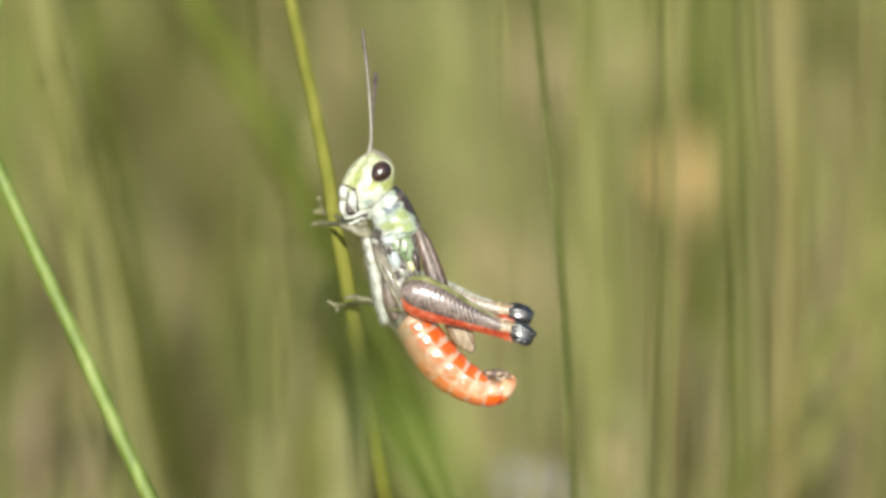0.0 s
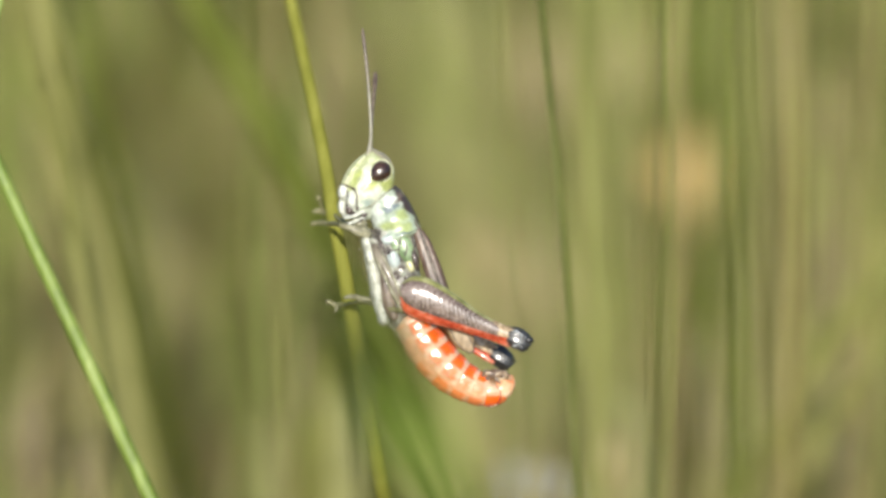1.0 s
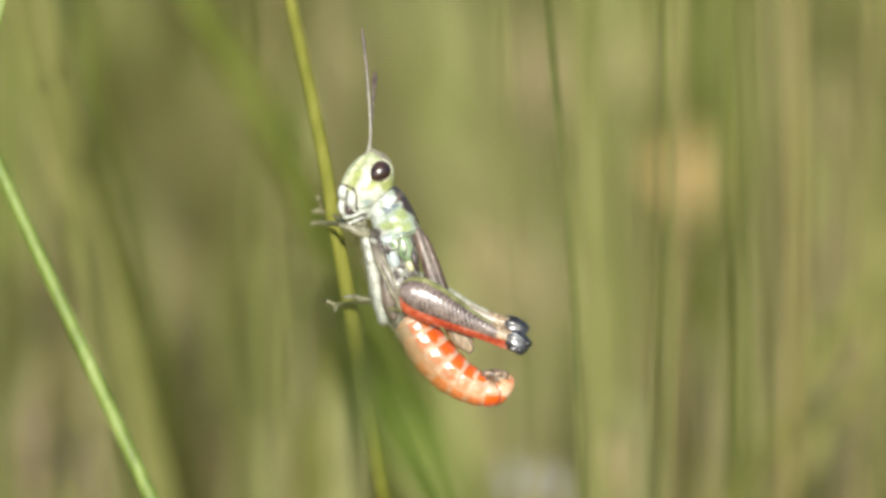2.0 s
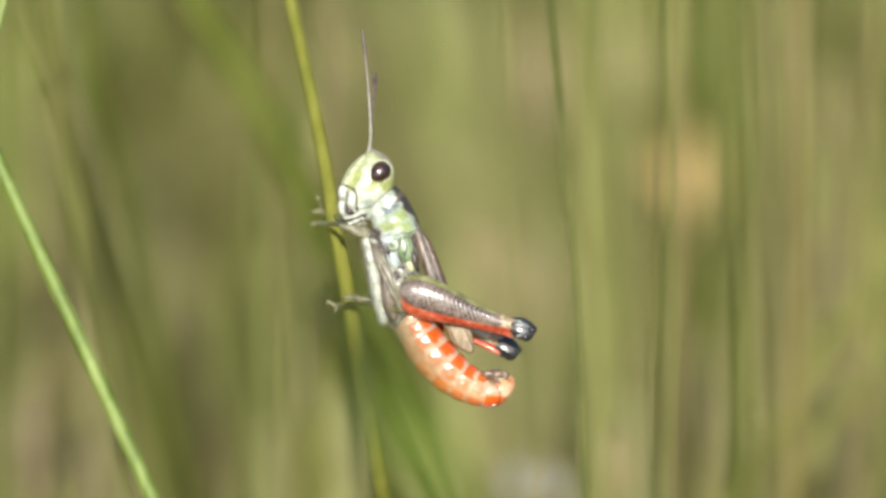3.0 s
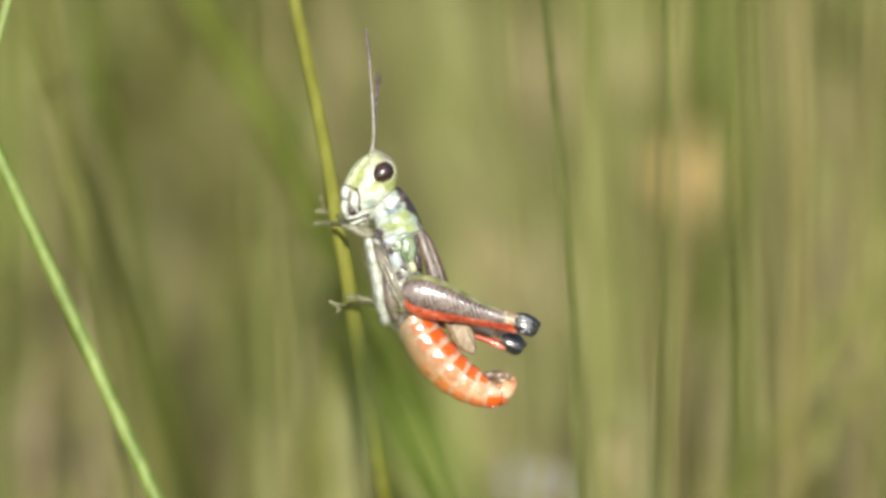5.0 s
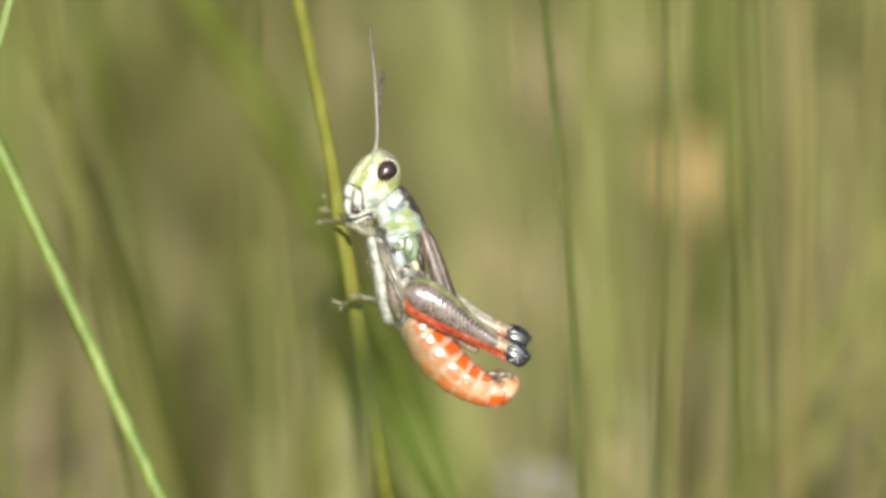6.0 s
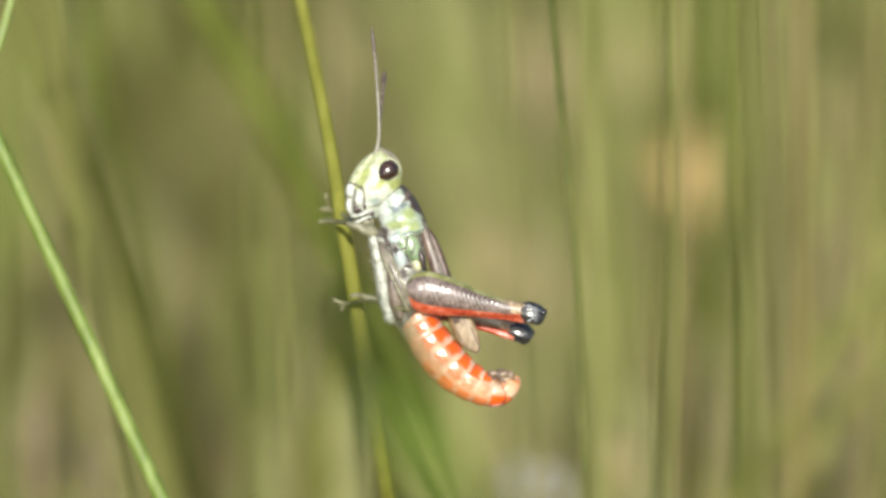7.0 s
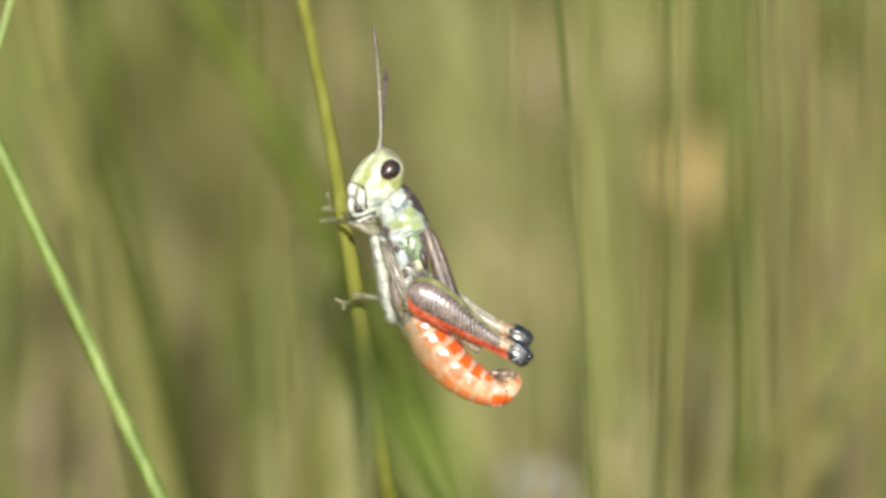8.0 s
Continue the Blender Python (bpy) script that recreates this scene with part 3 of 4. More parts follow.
        d = Vector((q[0] - p[0], q[1] - p[1])).normalized()
        for off, r in ((-0.02, 2.0), (-0.34, 1.4)):
            part("flank_dimple", ball(p[0] - d.y * p[2] * off, p[1] + d.x * p[2] * off, -p[3] * 1.0, r * 1.5, r, 0.07, 30, 6), M_FLANK, root, "small rust-coloured dimple")
    part("tail_plate", loft(body_rows((181, -243, 0, 21, 0.7), (194, -233, 0, 20, 0.62), (203, -222, 0, 13, 0.42), (206, -213, 0, 4, 0.15)), 24, 18), M_PEACH, root, "peach upturned tail plate")
    part("tail_top", loft(body_rows((157, -214, -0.25, 5, 0.4), (169, -212, -0.35, 8, 0.5), (183, -212, -0.35, 9, 0.5), (195, -212, -0.25, 6, 0.4), (204, -215, -0.1, 2, 0.1)), 18, 24, lambda s, a: 1 + 0.16 * math.sin(17 * s + 4 * a)), M_TAIL, root, "ragged brown and cream tail top")
    for a, b, y, r, t in ((164, -220, -0.80, 1.8, 40), (174, -211, -0.86, 2.2, -20), (181, -221, -0.78, 2.6, 60), (189, -213, -0.70, 2.2, 20), (161, -206, -0.62, 2.0, 0), (186, -226, -0.70, 1.6, 70)):
        part("tail_speck", ball(a, b, y, r * 2.2, r, 0.05, t, 6), M_HOLLOW, root, "dark brown speck on the tail")
    part("tail_seam", loft(body_rows((183, -264, -0.3, 1.4, 0.1), (187, -254, -0.62, 1.4, 0.08), (187, -243, -0.72, 1.2, 0.08), (181, -232, -0.74, 1.0, 0.08)), 6, 14), M_MAROON, root, "maroon seam before the tail plate")
    part("tail_keel", loft(body_rows((138, -262, -0.25, 1.2, 0.2), (162, -268, -0.2, 1.4, 0.2), (181, -265, -0.2, 1.4, 0.2), (195, -254, -0.2, 1.0, 0.15)), 8, 20), M_MAROON, root, "maroon edge under the tail")
    for y in (-1, 1):
        part("cercus", loft(body_rows((183, -221, 0.5 * y, 4, 0.14), (195, -218, 0.56 * y, 3.4, 0.12), (208, -221, 0.5 * y, 1.2, 0.04)), 10, 12), M_CREAM, root)
    for k in range(6):
        part("tail_bristle", loft(body_rows((200, -218 - 4 * k, -0.2, 0.8, 0.03), (210 - k, -216 - 5 * k, -0.25, 0.5, 0.02)), 5, 4), M_CREAM, root)


def build_hind_leg(root, y):
    """Thigh along +x from the hip; the shin is folded back below it."""
    def ribs(s, a):
        flank = abs(math.cos(a))
        up = math.sin(a)
        return 1 + flank * (0.12 * up + (0.008 + 0.012 * s) * (1 + 0.5 * math.sin(37 * s)) * math.sin(s * 200 + 1.2 * math.sin(23 * s) - 13.0 * abs(up - 0.45)) * min(1.0, 12 * s, 8 * max(0.0, 0.86 - s)))

    def slot(s, a):
        up = math.sin(a)
        if s > 0.855 - 0.06 * up + 0.02 * math.sin(5 * a):
            return 3 if up > -0.4 else 2
        if up > 0.74:
            return 1
        if up < -0.63 + 0.05 * s:
            return 2
        if 0.06 < s < 0.84 and -0.42 < up and (s * 200 + 1.2 * math.sin(23 * s) - 13.0 * abs(up - 0.45)) % math.tau < 1.8:
            return 4
        return 0
    flip = 1 if y < 0 else -1
    rows = [(0, 3, 0, 14, 0.35), (10, 4, 0, 27, 0.5), (28, 4, 0, 36, 0.64), (60, 3, 0, 36, 0.68), (96, 1, 0, 30, 0.62), (132, -1, 0, 22, 0.5), (164, -2, 0, 17, 0.42), (192, -2, 0, 15, 0.38), (212, -2, 0, 16, 0.38)]
    thigh = part("hind_thigh", loft(body_rows(*rows), 48, 230, ribs, slot), [M_FEMUR if y < 0 else M_FAR_FEMUR, M_FEMUR_TOP if y < 0 else M_SILVER, M_RED, M_CREAM, M_RIDGE], root, "glossy brown ribbed thigh, olive above, red below")
    part("knee", loft(body_rows((205, -2, 0, 15, 0.38), (213, -1, 0, 17, 0.43), (227, -2, 0, 18, 0.45), (240, -4, 0, 15, 0.38), (249, -6, 0, 9, 0.24)), 28, 26,
                      lambda s, a: 1 + 0.09 * math.sin(a * 7 + s * 4)), M_BLACK, thigh, "shiny black knee")
    for k, (a0, r) in enumerate(((213, 13),)):
        part("knee_ridge", loft(body_rows(*[(a0 + 3 + r * math.cos(u), -3 + r * 1.1 * math.sin(u), -0.44 * flip - 0.02 * k * flip, 1.7, 0.07) for u in np.linspace(-1.3, 1.7, 9)]), 8, 24), M_KNEE_GREY, thigh, "grey crescent on the knee")
    for a0, b0, ra, rb, t in ((234, -13, 11, 8, 20), (243, 3, 9, 7, -20)):
        part("knee_lobe", ball(a0, b0, -0.22 * flip, ra, rb, 0.3, t, 10), M_BLACK, thigh)
    # sheen along the knee, drawn as a thin grey tube
    part("knee_sheen", loft(body_rows((209, 8, -0.42 * flip, 1.4, 0.06), (224, 9, -0.46 * flip, 1.6, 0.06), (238, 5, -0.44 * flip, 1.4, 0.06)), 6, 12), M_KNEE_GREY, thigh, "grey streak of painted sheen on the knee")
    part("hind_shin", loft(body_rows((226, -10, 0.1, 8, 0.22), (212, -15, 0.12 * flip, 6.5, 0.2), (190, -16, 0.15 * flip, 5.5, 0.17), (140, -19, 0.2 * flip, 5.5, 0.16), (80, -24, 0.25 * flip, 5.5, 0.15), (30, -26, 0.3 * flip, 5, 0.14)), 14, 40,
                           None, lambda s, a: 0 if s < 0.12 else 1), [M_BLACK, M_RED], thigh, "slim red shin folded under the thigh")
    return thigh


def build_hairs(root):
    """Short pale hairs along the belly and the hind rim of the abdomen."""
    rnd = random.Random(12)
    for k in range(34):
        f = rnd.random()
        a, b = ((-58 + 22 * f, 26 - 110 * f) if k % 2 else (2 + 60 * f, -128 - 90 * f))
        da, db = rnd.uniform(-11, -6), rnd.uniform(-8, 1)
        part("hair", loft(body_rows((a + 4, b, -0.5, 0.55, 0.02), (a + 0.5 * da, b + 0.4 * db, -0.55, 0.45, 0.016), (a + da, b + db, -0.55, 0.2, 0.008)), 4, 5), M_LEG, root)


def build_small_legs(root):
    thigh = part("middle_thigh", loft(body_rows((-36, 14, -1.25, 6, 0.3), (-28, -4, -1.6, 9, 0.38), (-8, -44, -1.9, 8.5, 0.38), (8, -78, -1.9, 7.5, 0.33), (16, -94, -1.75, 7, 0.3), (16, -101, -1.7, 4, 0.15)), 18, 36,
                                      lambda s, a: 1 + 0.08 * math.sin(3 * a + 1)), M_THIGH, root, "grey-brown middle thigh with pale edges")
    for da, db in ((-6, -3), (6, 3)):
        part("thigh_edge", loft(body_rows((-28 + da, -4 + db, -1.92, 2.2, 0.1), (-8 + da, -44 + db, -2.22, 2.4, 0.1), (8 + 0.8 * da, -78 + db, -2.2, 2.2, 0.1), (15 + 0.5 * da, -94 + db, -2.0, 1.6, 0.08)), 8, 24), M_LEG, thigh, "pale edge along the thigh")
    part("middle_shin", loft(body_rows((16, -98, -1.75, 6, 0.22), (4, -98, -1.6, 4.8, 0.18), (-30, -90, -0.6, 3.9, 0.14), (-60, -86, 1.6, 3.6, 0.13), (-88, -90, 3.6, 3.6, 0.13), (-98, -92, 4.0, 4.2, 0.14)), 12, 30), M_FOOT, thigh)
    part("middle_foot", loft(body_rows((-96, -91, 4.0, 3.8, 0.13), (-104, -92, 4.1, 3.8, 0.13), (-112, -89, 4.2, 3.0, 0.11), (-120, -86, 4.3, 3.8, 0.13), (-122, -85, 4.3, 1.5, 0.06)), 12, 20,
                             lambda s, a: 1 + 0.15 * math.sin(s * 19)), M_FOOT, thigh, "small jointed foot gripping the stem")
    part("claw", loft(body_rows((-102, -93, 4.1, 2.6, 0.1), (-105, -101, 4.2, 3.6, 0.12), (-107, -107, 4.3, 1, 0.04)), 8, 10), M_LEG, thigh)
    part("claw", loft(body_rows((-118, -87, 4.2, 2.2, 0.08), (-122, -83, 4.3, 2, 0.08), (-122, -90, 4.4, 1, 0.04)), 8, 10), M_DARK, thigh)
    front = part("front_thigh", loft(body_rows((-46, 36, -0.95, 10, 0.32), (-60, 38, -1.15, 8.5, 0.3), (-74, 44, -1.2, 7, 0.27), (-90, 49, -1.1, 5, 0.2), (-95, 50, -1.05, 3, 0.12)), 16, 30, lambda s, a: 1 + 0.06 * math.sin(5 * a + 14 * s)), M_LEG, root, "grey-olive front thigh")
    part("front_shin", loft(body_rows((-92, 49, -1.0, 5.5, 0.18), (-104, 53, 1.2, 4.6, 0.15), (-122, 54, 3.4, 4.2, 0.14), (-136, 55, 4.2, 4.4, 0.14), (-148, 53, 4.5, 3.4, 0.11), (-152, 51, 4.6, 1.4, 0.05)), 12, 26,
                            lambda s, a: 1 + 0.1 * math.sin(s * 26)), M_FOOT, front, "front foot hooked round the stem")
    far = part("front_shin", loft(body_rows((-70, 40, 1.4, 5, 0.17), (-100, 62, 4.2, 4, 0.13), (-125, 74, 6.6, 4, 0.13), (-144, 76, 7.0, 4, 0.13), (-150, 74, 7.0, 2, 0.08)), 12, 24), M_FOOT, root, "slim olive front foot")
    part("claw", loft(body_rows((-132, 76, 6.6, 2.4, 0.08), (-136, 92, 6.4, 2.4, 0.08), (-138, 100, 6.2, 3.8, 0.12), (-138, 105, 6.2, 1.2, 0.05)), 8, 14), M_FOOT, far)
    part("front_thigh", loft(body_rows((-46, 34, 0.9, 10, 0.32), (-62, 38, 1.1, 8, 0.3), (-74, 42, 1.2, 6, 0.2)), 12, 14), M_LEG, root)
    rear = part("middle_thigh", loft(body_rows((-36, 8, 1.25, 8, 0.3), (-34, -20, 1.7, 11, 0.36), (-36, -60, 2.0, 9, 0.32), (-40, -84, 1.9, 7, 0.28)), 14, 24), M_LEG, root)
    part("middle_shin", loft(body_rows((-40, -84, 1.9, 6, 0.2), (-58, -80, 1.5, 5, 0.16), (-78, -76, 1.2, 4.5, 0.14), (-90, -78, 1.1, 3, 0.1)), 10, 20), M_LEG, rear)


M_GREENPLATE = material("green_thorax_plate", [(0.3, (0.08, 0.12, 0.06)), (0.5, (0.20, 0.30, 0.14)), (0.7, (0.42, 0.50, 0.34))], 1200, 0.35, 0.00003, second=5000, coat=0.3)
M_KNEE_GREY = material("knee_grey", [(0.3, (0.10, 0.11, 0.12)), (0.55, (0.26, 0.28, 0.30)), (0.75, (0.5, 0.52, 0.52))], 2600, 0.3, 0.0, coat=0.4)

hopper = tagged(new("grasshopper"), "pale green grasshopper with orange abdomen clinging to a stem", "grasshopper")
build_head(hopper)
build_trunk(hopper)
build_wings(hopper)
build_abdomen(hopper)
build_small_legs(hopper)
build_hairs(hopper)
leg_near = build_hind_leg(hopper, -1)
leg_far = build_hind_leg(hopper, 1)

# ---- the meadow ----
ground_bm = bmesh.new()
bmesh.ops.create_grid(ground_bm, x_segments=120, y_segments=120, size=1.0)
for v in ground_bm.verts:
    r = max(abs(v.co.x), abs(v.co.y))
    v.co *= 3.0 if r < 0.9 else 3.0 + 900 * ((r - 0.9) / 0.1) ** 3
    if r < 0.9:
        v.co.z = 0.02 * noise.noise(v.co * 2.1) + 0.008 * noise.noise(v.co * 11) - 0.015
    else:
        v.co.z = -0.02
ground = tagged(part("ground", ground_bm, M_GROUND), "dry brown soil with straw litter", "ground", kind="structure")


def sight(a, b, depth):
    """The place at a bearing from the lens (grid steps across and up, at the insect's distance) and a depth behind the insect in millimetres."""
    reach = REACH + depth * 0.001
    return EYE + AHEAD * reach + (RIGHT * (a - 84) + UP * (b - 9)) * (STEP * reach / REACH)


def plant(points, label, category, group="grasses of the meadow", stand=None):
    """The top of a plant, an empty at its root (or at the pose `stand`), and its curve seen from there."""
    at = stand or Matrix.Translation(points[0])
    thing = tagged(new(category.replace(" ", "_") + "_plant"), label, category, group)
    thing.matrix_basis = at
    back = at.inverted()
    return thing, [back @ Vector(p) for p in points]


def stem(points, half, mat, label, stand=None):
    """A grass plant with one round tapering haulm, half its thickness in millimetres."""
    thing, rel = plant(points, label, "grass", stand=stand)
    n = len(rel)
    rows = [(*p, half * 0.001 * (1.12 - 0.3 * i / (n - 1)), half * 0.001 * (1.12 - 0.3 * i / (n - 1))) for i, p in enumerate(rel)]
    part("haulm", loft(rows, 14, 30 * (n - 1) if n < 6 else 16 * (n - 1), lambda s, a: 1 + 0.02 * math.cos(5 * a)), mat, thing)
    return thing


def blade(points, half, mat, label, taper=0.85, foot=1.0, stand=None):
    """A grass plant with one thin folded leaf blade that narrows to its tip."""
    thing, rel = plant(points, label, "grass", stand=stand)
    rows = []
    for i, p in enumerate(rel):
        w = half * 0.001 * (0.9 * foot, 1.05 * foot, 1.0, taper, 0.1)[i]
        rows.append((*p, max(0.06 * w, 0.00006), w))
    part("midrib", loft([(*(p + Vector((0, -r[3] - 0.00005, 0))), 0.07 * r[4], 0.10 * r[4]) for p, r in zip(rel, rows)], 6, 40), M_PALE, thing)
    part("leaf_blade", loft(rows, 12, 60, lambda s, a: 1 + 0.3 * abs(math.sin(a)), side=Vector((1, 0, 0))), mat, thing)
    return thing


def withered(points, half, mat, label, wide=1.0):
    """A weed with a curled oval leaf on a thin stalk: the leaf spans the last three points."""
    thing, rel = plant(points, label, "weed", "weeds of the meadow")
    part("stalk", loft([(*p, 0.0004, 0.0004) for p in rel[:4]], 8, 40), M_STRAW, thing)
    h = half * 0.001
    rows = [(*(rel[1] + (rel[3] - rel[1]) * f), 0.08 * h, h * w * wide) for f, w in ((0, 0.15), (0.2, 0.75), (0.5, 1.0), (0.8, 0.7), (1.0, 0.1))]
    part("leaf", loft(rows, 20, 30, lambda s, a: 1 + 0.15 * math.sin(7 * s + 3 * a), side=Vector((1, 0.15, 0))), mat, thing)
    return thing


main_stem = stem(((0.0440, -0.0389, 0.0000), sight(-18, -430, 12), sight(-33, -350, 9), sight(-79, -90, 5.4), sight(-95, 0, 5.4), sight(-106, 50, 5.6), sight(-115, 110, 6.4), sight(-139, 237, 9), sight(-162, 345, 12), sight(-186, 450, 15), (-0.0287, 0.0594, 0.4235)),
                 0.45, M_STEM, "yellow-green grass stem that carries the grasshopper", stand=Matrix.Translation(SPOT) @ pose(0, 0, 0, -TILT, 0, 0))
green_stem = stem(((0.0876, -0.0307, 0.0000), (-0.0128, 0.0046, 0.2776), (-0.0203, 0.0102, 0.2930), (-0.0271, 0.0152, 0.3068), (-0.0776, 0.0525, 0.4090)), 0.46, M_BRIGHT, "fresh bright green slanting grass stem")
corner_blade = blade(((-0.0986, -0.0258, 0.0000), (-0.0251, 0.0133, 0.3073), (-0.0242, 0.0143, 0.3100), (-0.0237, 0.0150, 0.3119), (0.0035, 0.0549, 0.4217)), 0.24, M_BRIGHT, "narrow fresh green grass blade")
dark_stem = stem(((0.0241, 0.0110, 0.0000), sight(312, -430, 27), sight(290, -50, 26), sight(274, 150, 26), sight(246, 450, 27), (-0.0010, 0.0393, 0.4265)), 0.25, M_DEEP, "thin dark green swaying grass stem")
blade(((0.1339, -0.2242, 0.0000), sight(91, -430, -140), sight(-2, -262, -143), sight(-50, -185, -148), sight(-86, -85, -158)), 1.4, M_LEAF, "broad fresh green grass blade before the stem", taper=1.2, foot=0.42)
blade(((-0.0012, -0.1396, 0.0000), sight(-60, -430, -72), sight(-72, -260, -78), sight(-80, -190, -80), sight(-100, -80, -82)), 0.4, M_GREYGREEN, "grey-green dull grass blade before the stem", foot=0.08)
blade(((0.0877, 0.0613, 0.0000), (0.0064, 0.0762, 0.2446), (-0.0075, 0.0817, 0.2760), (-0.0146, 0.0823, 0.2894), (-0.0709, 0.0871, 0.3952)), 1.21, M_OLIVE, "broad olive-green grass blade behind the stem", foot=0.12)
blade(((0.0099, 0.1495, 0.0000), (-0.0218, 0.1293, 0.2587), (-0.0235, 0.1270, 0.2689), (-0.0241, 0.1251, 0.2753), (-0.0345, 0.0904, 0.3897)), 0.95, M_OLIVE, "green grass blade standing upright")
pale_blade = blade(((0.0138, 0.0577, 0.0000), (-0.0172, 0.0717, 0.2467), (-0.0221, 0.0765, 0.2762), (-0.0252, 0.0774, 0.2906), (-0.0504, 0.0853, 0.4076)), 1.62, M_SAGE, "broad pale olive swaying grass blade", stand=Matrix.Translation((-0.0221, 0.0765, 0.2762)))
stem(((0.0175, 0.0227, 0.0000), (-0.0164, 0.0390, 0.2591), (-0.0221, 0.0448, 0.2914), (-0.0244, 0.0441, 0.3012), (-0.0522, 0.0358, 0.4176)), 0.16, M_PALE, "thin pale olive grass stem")
stem(((0.0131, 0.0334, 0.0000), (-0.0167, 0.0485, 0.2560), (-0.0214, 0.0536, 0.2864), (-0.0227, 0.0536, 0.2981), (-0.0359, 0.0535, 0.4173)), 0.19, M_PALE, "thin pale olive grass stem")
stem(((0.0095, 0.0346, 0.0000), (0.0161, 0.0445, 0.2598), (0.0169, 0.0471, 0.2832), (0.0166, 0.0488, 0.2996), (0.0142, 0.0613, 0.4190)), 0.17, M_DEEP, "thin olive grass stem standing upright")
stem(((0.0126, 0.0301, 0.0000), (0.0170, 0.0399, 0.2617), (0.0175, 0.0424, 0.2849), (0.0172, 0.0441, 0.3012), (0.0148, 0.0563, 0.4206)), 0.16, M_PALE, "thin pale olive grass stem")
stem(((0.0223, 0.0554, 0.0000), (0.0194, 0.0658, 0.2511), (0.0190, 0.0687, 0.2754), (0.0188, 0.0707, 0.2924), (0.0172, 0.0843, 0.4116)), 0.10, M_RUSSET, "thin russet-brown dry grass stem")
stem(((0.0328, 0.0782, 0.0000), (0.0160, 0.0890, 0.2415), (0.0136, 0.0922, 0.2668), (0.0129, 0.0944, 0.2845), (0.0085, 0.1092, 0.4035)), 0.23, M_PALE, "pale olive upright grass stem")
stem(((0.0244, 0.0690, 0.0000), (0.0135, 0.0797, 0.2454), (0.0121, 0.0828, 0.2702), (0.0117, 0.0849, 0.2877), (0.0091, 0.0992, 0.4068)), 0.11, M_PALE, "pale olive upright grass stem")
stem(((0.0194, 0.0610, 0.0000), (0.0096, 0.0762, 0.2444), (0.0079, 0.0819, 0.2764), (0.0071, 0.0821, 0.2886), (-0.0008, 0.0840, 0.4084)), 0.18, M_PALE, "pale olive upright grass stem")
stem(((0.0225, 0.0690, 0.0000), (0.0155, 0.0797, 0.2454), (0.0146, 0.0828, 0.2702), (0.0137, 0.0849, 0.2877), (0.0079, 0.0992, 0.4067)), 0.11, M_PALE, "pale olive upright grass stem")
stem(((0.0225, 0.0964, 0.0000), (0.0178, 0.1075, 0.2339), (0.0171, 0.1110, 0.2600), (0.0166, 0.1134, 0.2783), (0.0133, 0.1290, 0.3972)), 0.13, M_PALE, "pale olive upright grass stem")
stem(((0.0182, 0.0587, 0.0000), (0.0167, 0.0618, 0.2547), (0.0166, 0.0625, 0.2728), (0.0164, 0.0621, 0.2834), (0.0140, 0.0575, 0.4033)), 0.09, M_RUSSET, "thin russet-brown dry grass stem")
stem(((0.0128, 0.0690, 0.0000), (0.0205, 0.0797, 0.2454), (0.0215, 0.0828, 0.2702), (0.0215, 0.0849, 0.2877), (0.0215, 0.0992, 0.4068)), 0.15, M_PALE, "pale olive upright grass stem")
thin_stem = stem(((0.0158, 0.0690, 0.0000), (0.0225, 0.0797, 0.2454), (0.0234, 0.0828, 0.2702), (0.0229, 0.0849, 0.2877), (0.0193, 0.0992, 0.4068)), 0.11, M_PALE, "pale olive upright grass stem")
stem(((0.0226, 0.0782, 0.0000), (0.0243, 0.0890, 0.2415), (0.0246, 0.0922, 0.2668), (0.0244, 0.0944, 0.2845), (0.0234, 0.1092, 0.4036)), 0.12, M_PALE, "pale olive upright grass stem")
russet_stem = stem(((0.0228, 0.0690, 0.0000), (0.0264, 0.0797, 0.2454), (0.0269, 0.0828, 0.2702), (0.0266, 0.0849, 0.2877), (0.0247, 0.0992, 0.4068)), 0.39, M_RUSSET, "russet-brown dry upright grass stem")
stem(((0.0238, 0.0782, 0.0000), (0.0254, 0.0890, 0.2415), (0.0257, 0.0922, 0.2668), (0.0256, 0.0944, 0.2845), (0.0251, 0.1092, 0.4036)), 0.10, M_PALE, "pale olive upright grass stem")
stem(((0.0268, 0.0873, 0.0000), (0.0291, 0.0982, 0.2377), (0.0294, 0.1016, 0.2634), (0.0294, 0.1039, 0.2814), (0.0296, 0.1191, 0.4004)), 0.13, M_PALE, "pale olive upright grass stem")
stem(((0.0240, 0.0645, 0.0000), (0.0294, 0.0751, 0.2473), (0.0302, 0.0781, 0.2719), (0.0302, 0.0802, 0.2893), (0.0308, 0.0943, 0.4084)), 0.10, M_OLIVE, "olive-green upright grass stem")
stem(((0.0276, 0.0690, 0.0000), (0.0317, 0.0797, 0.2454), (0.0322, 0.0828, 0.2702), (0.0324, 0.0849, 0.2877), (0.0337, 0.0992, 0.4068)), 0.13, M_RUSSET, "russet-brown dry upright grass stem")
blade(((0.0163, 0.1184, 0.0000), (0.0219, 0.1104, 0.2362), (0.0223, 0.1092, 0.2492), (0.0219, 0.1083, 0.2583), (0.0218, 0.1079, 0.2623)), 0.91, M_OLIVE, "dark olive short grass blade")
blade(((-0.0810, 0.0952, 0.0000), (0.0208, 0.0917, 0.2431), (0.0290, 0.0911, 0.2578), (0.0340, 0.0906, 0.2682), (0.0860, 0.0856, 0.3763)), 0.85, M_PALE, "slanting pale olive grass blade")
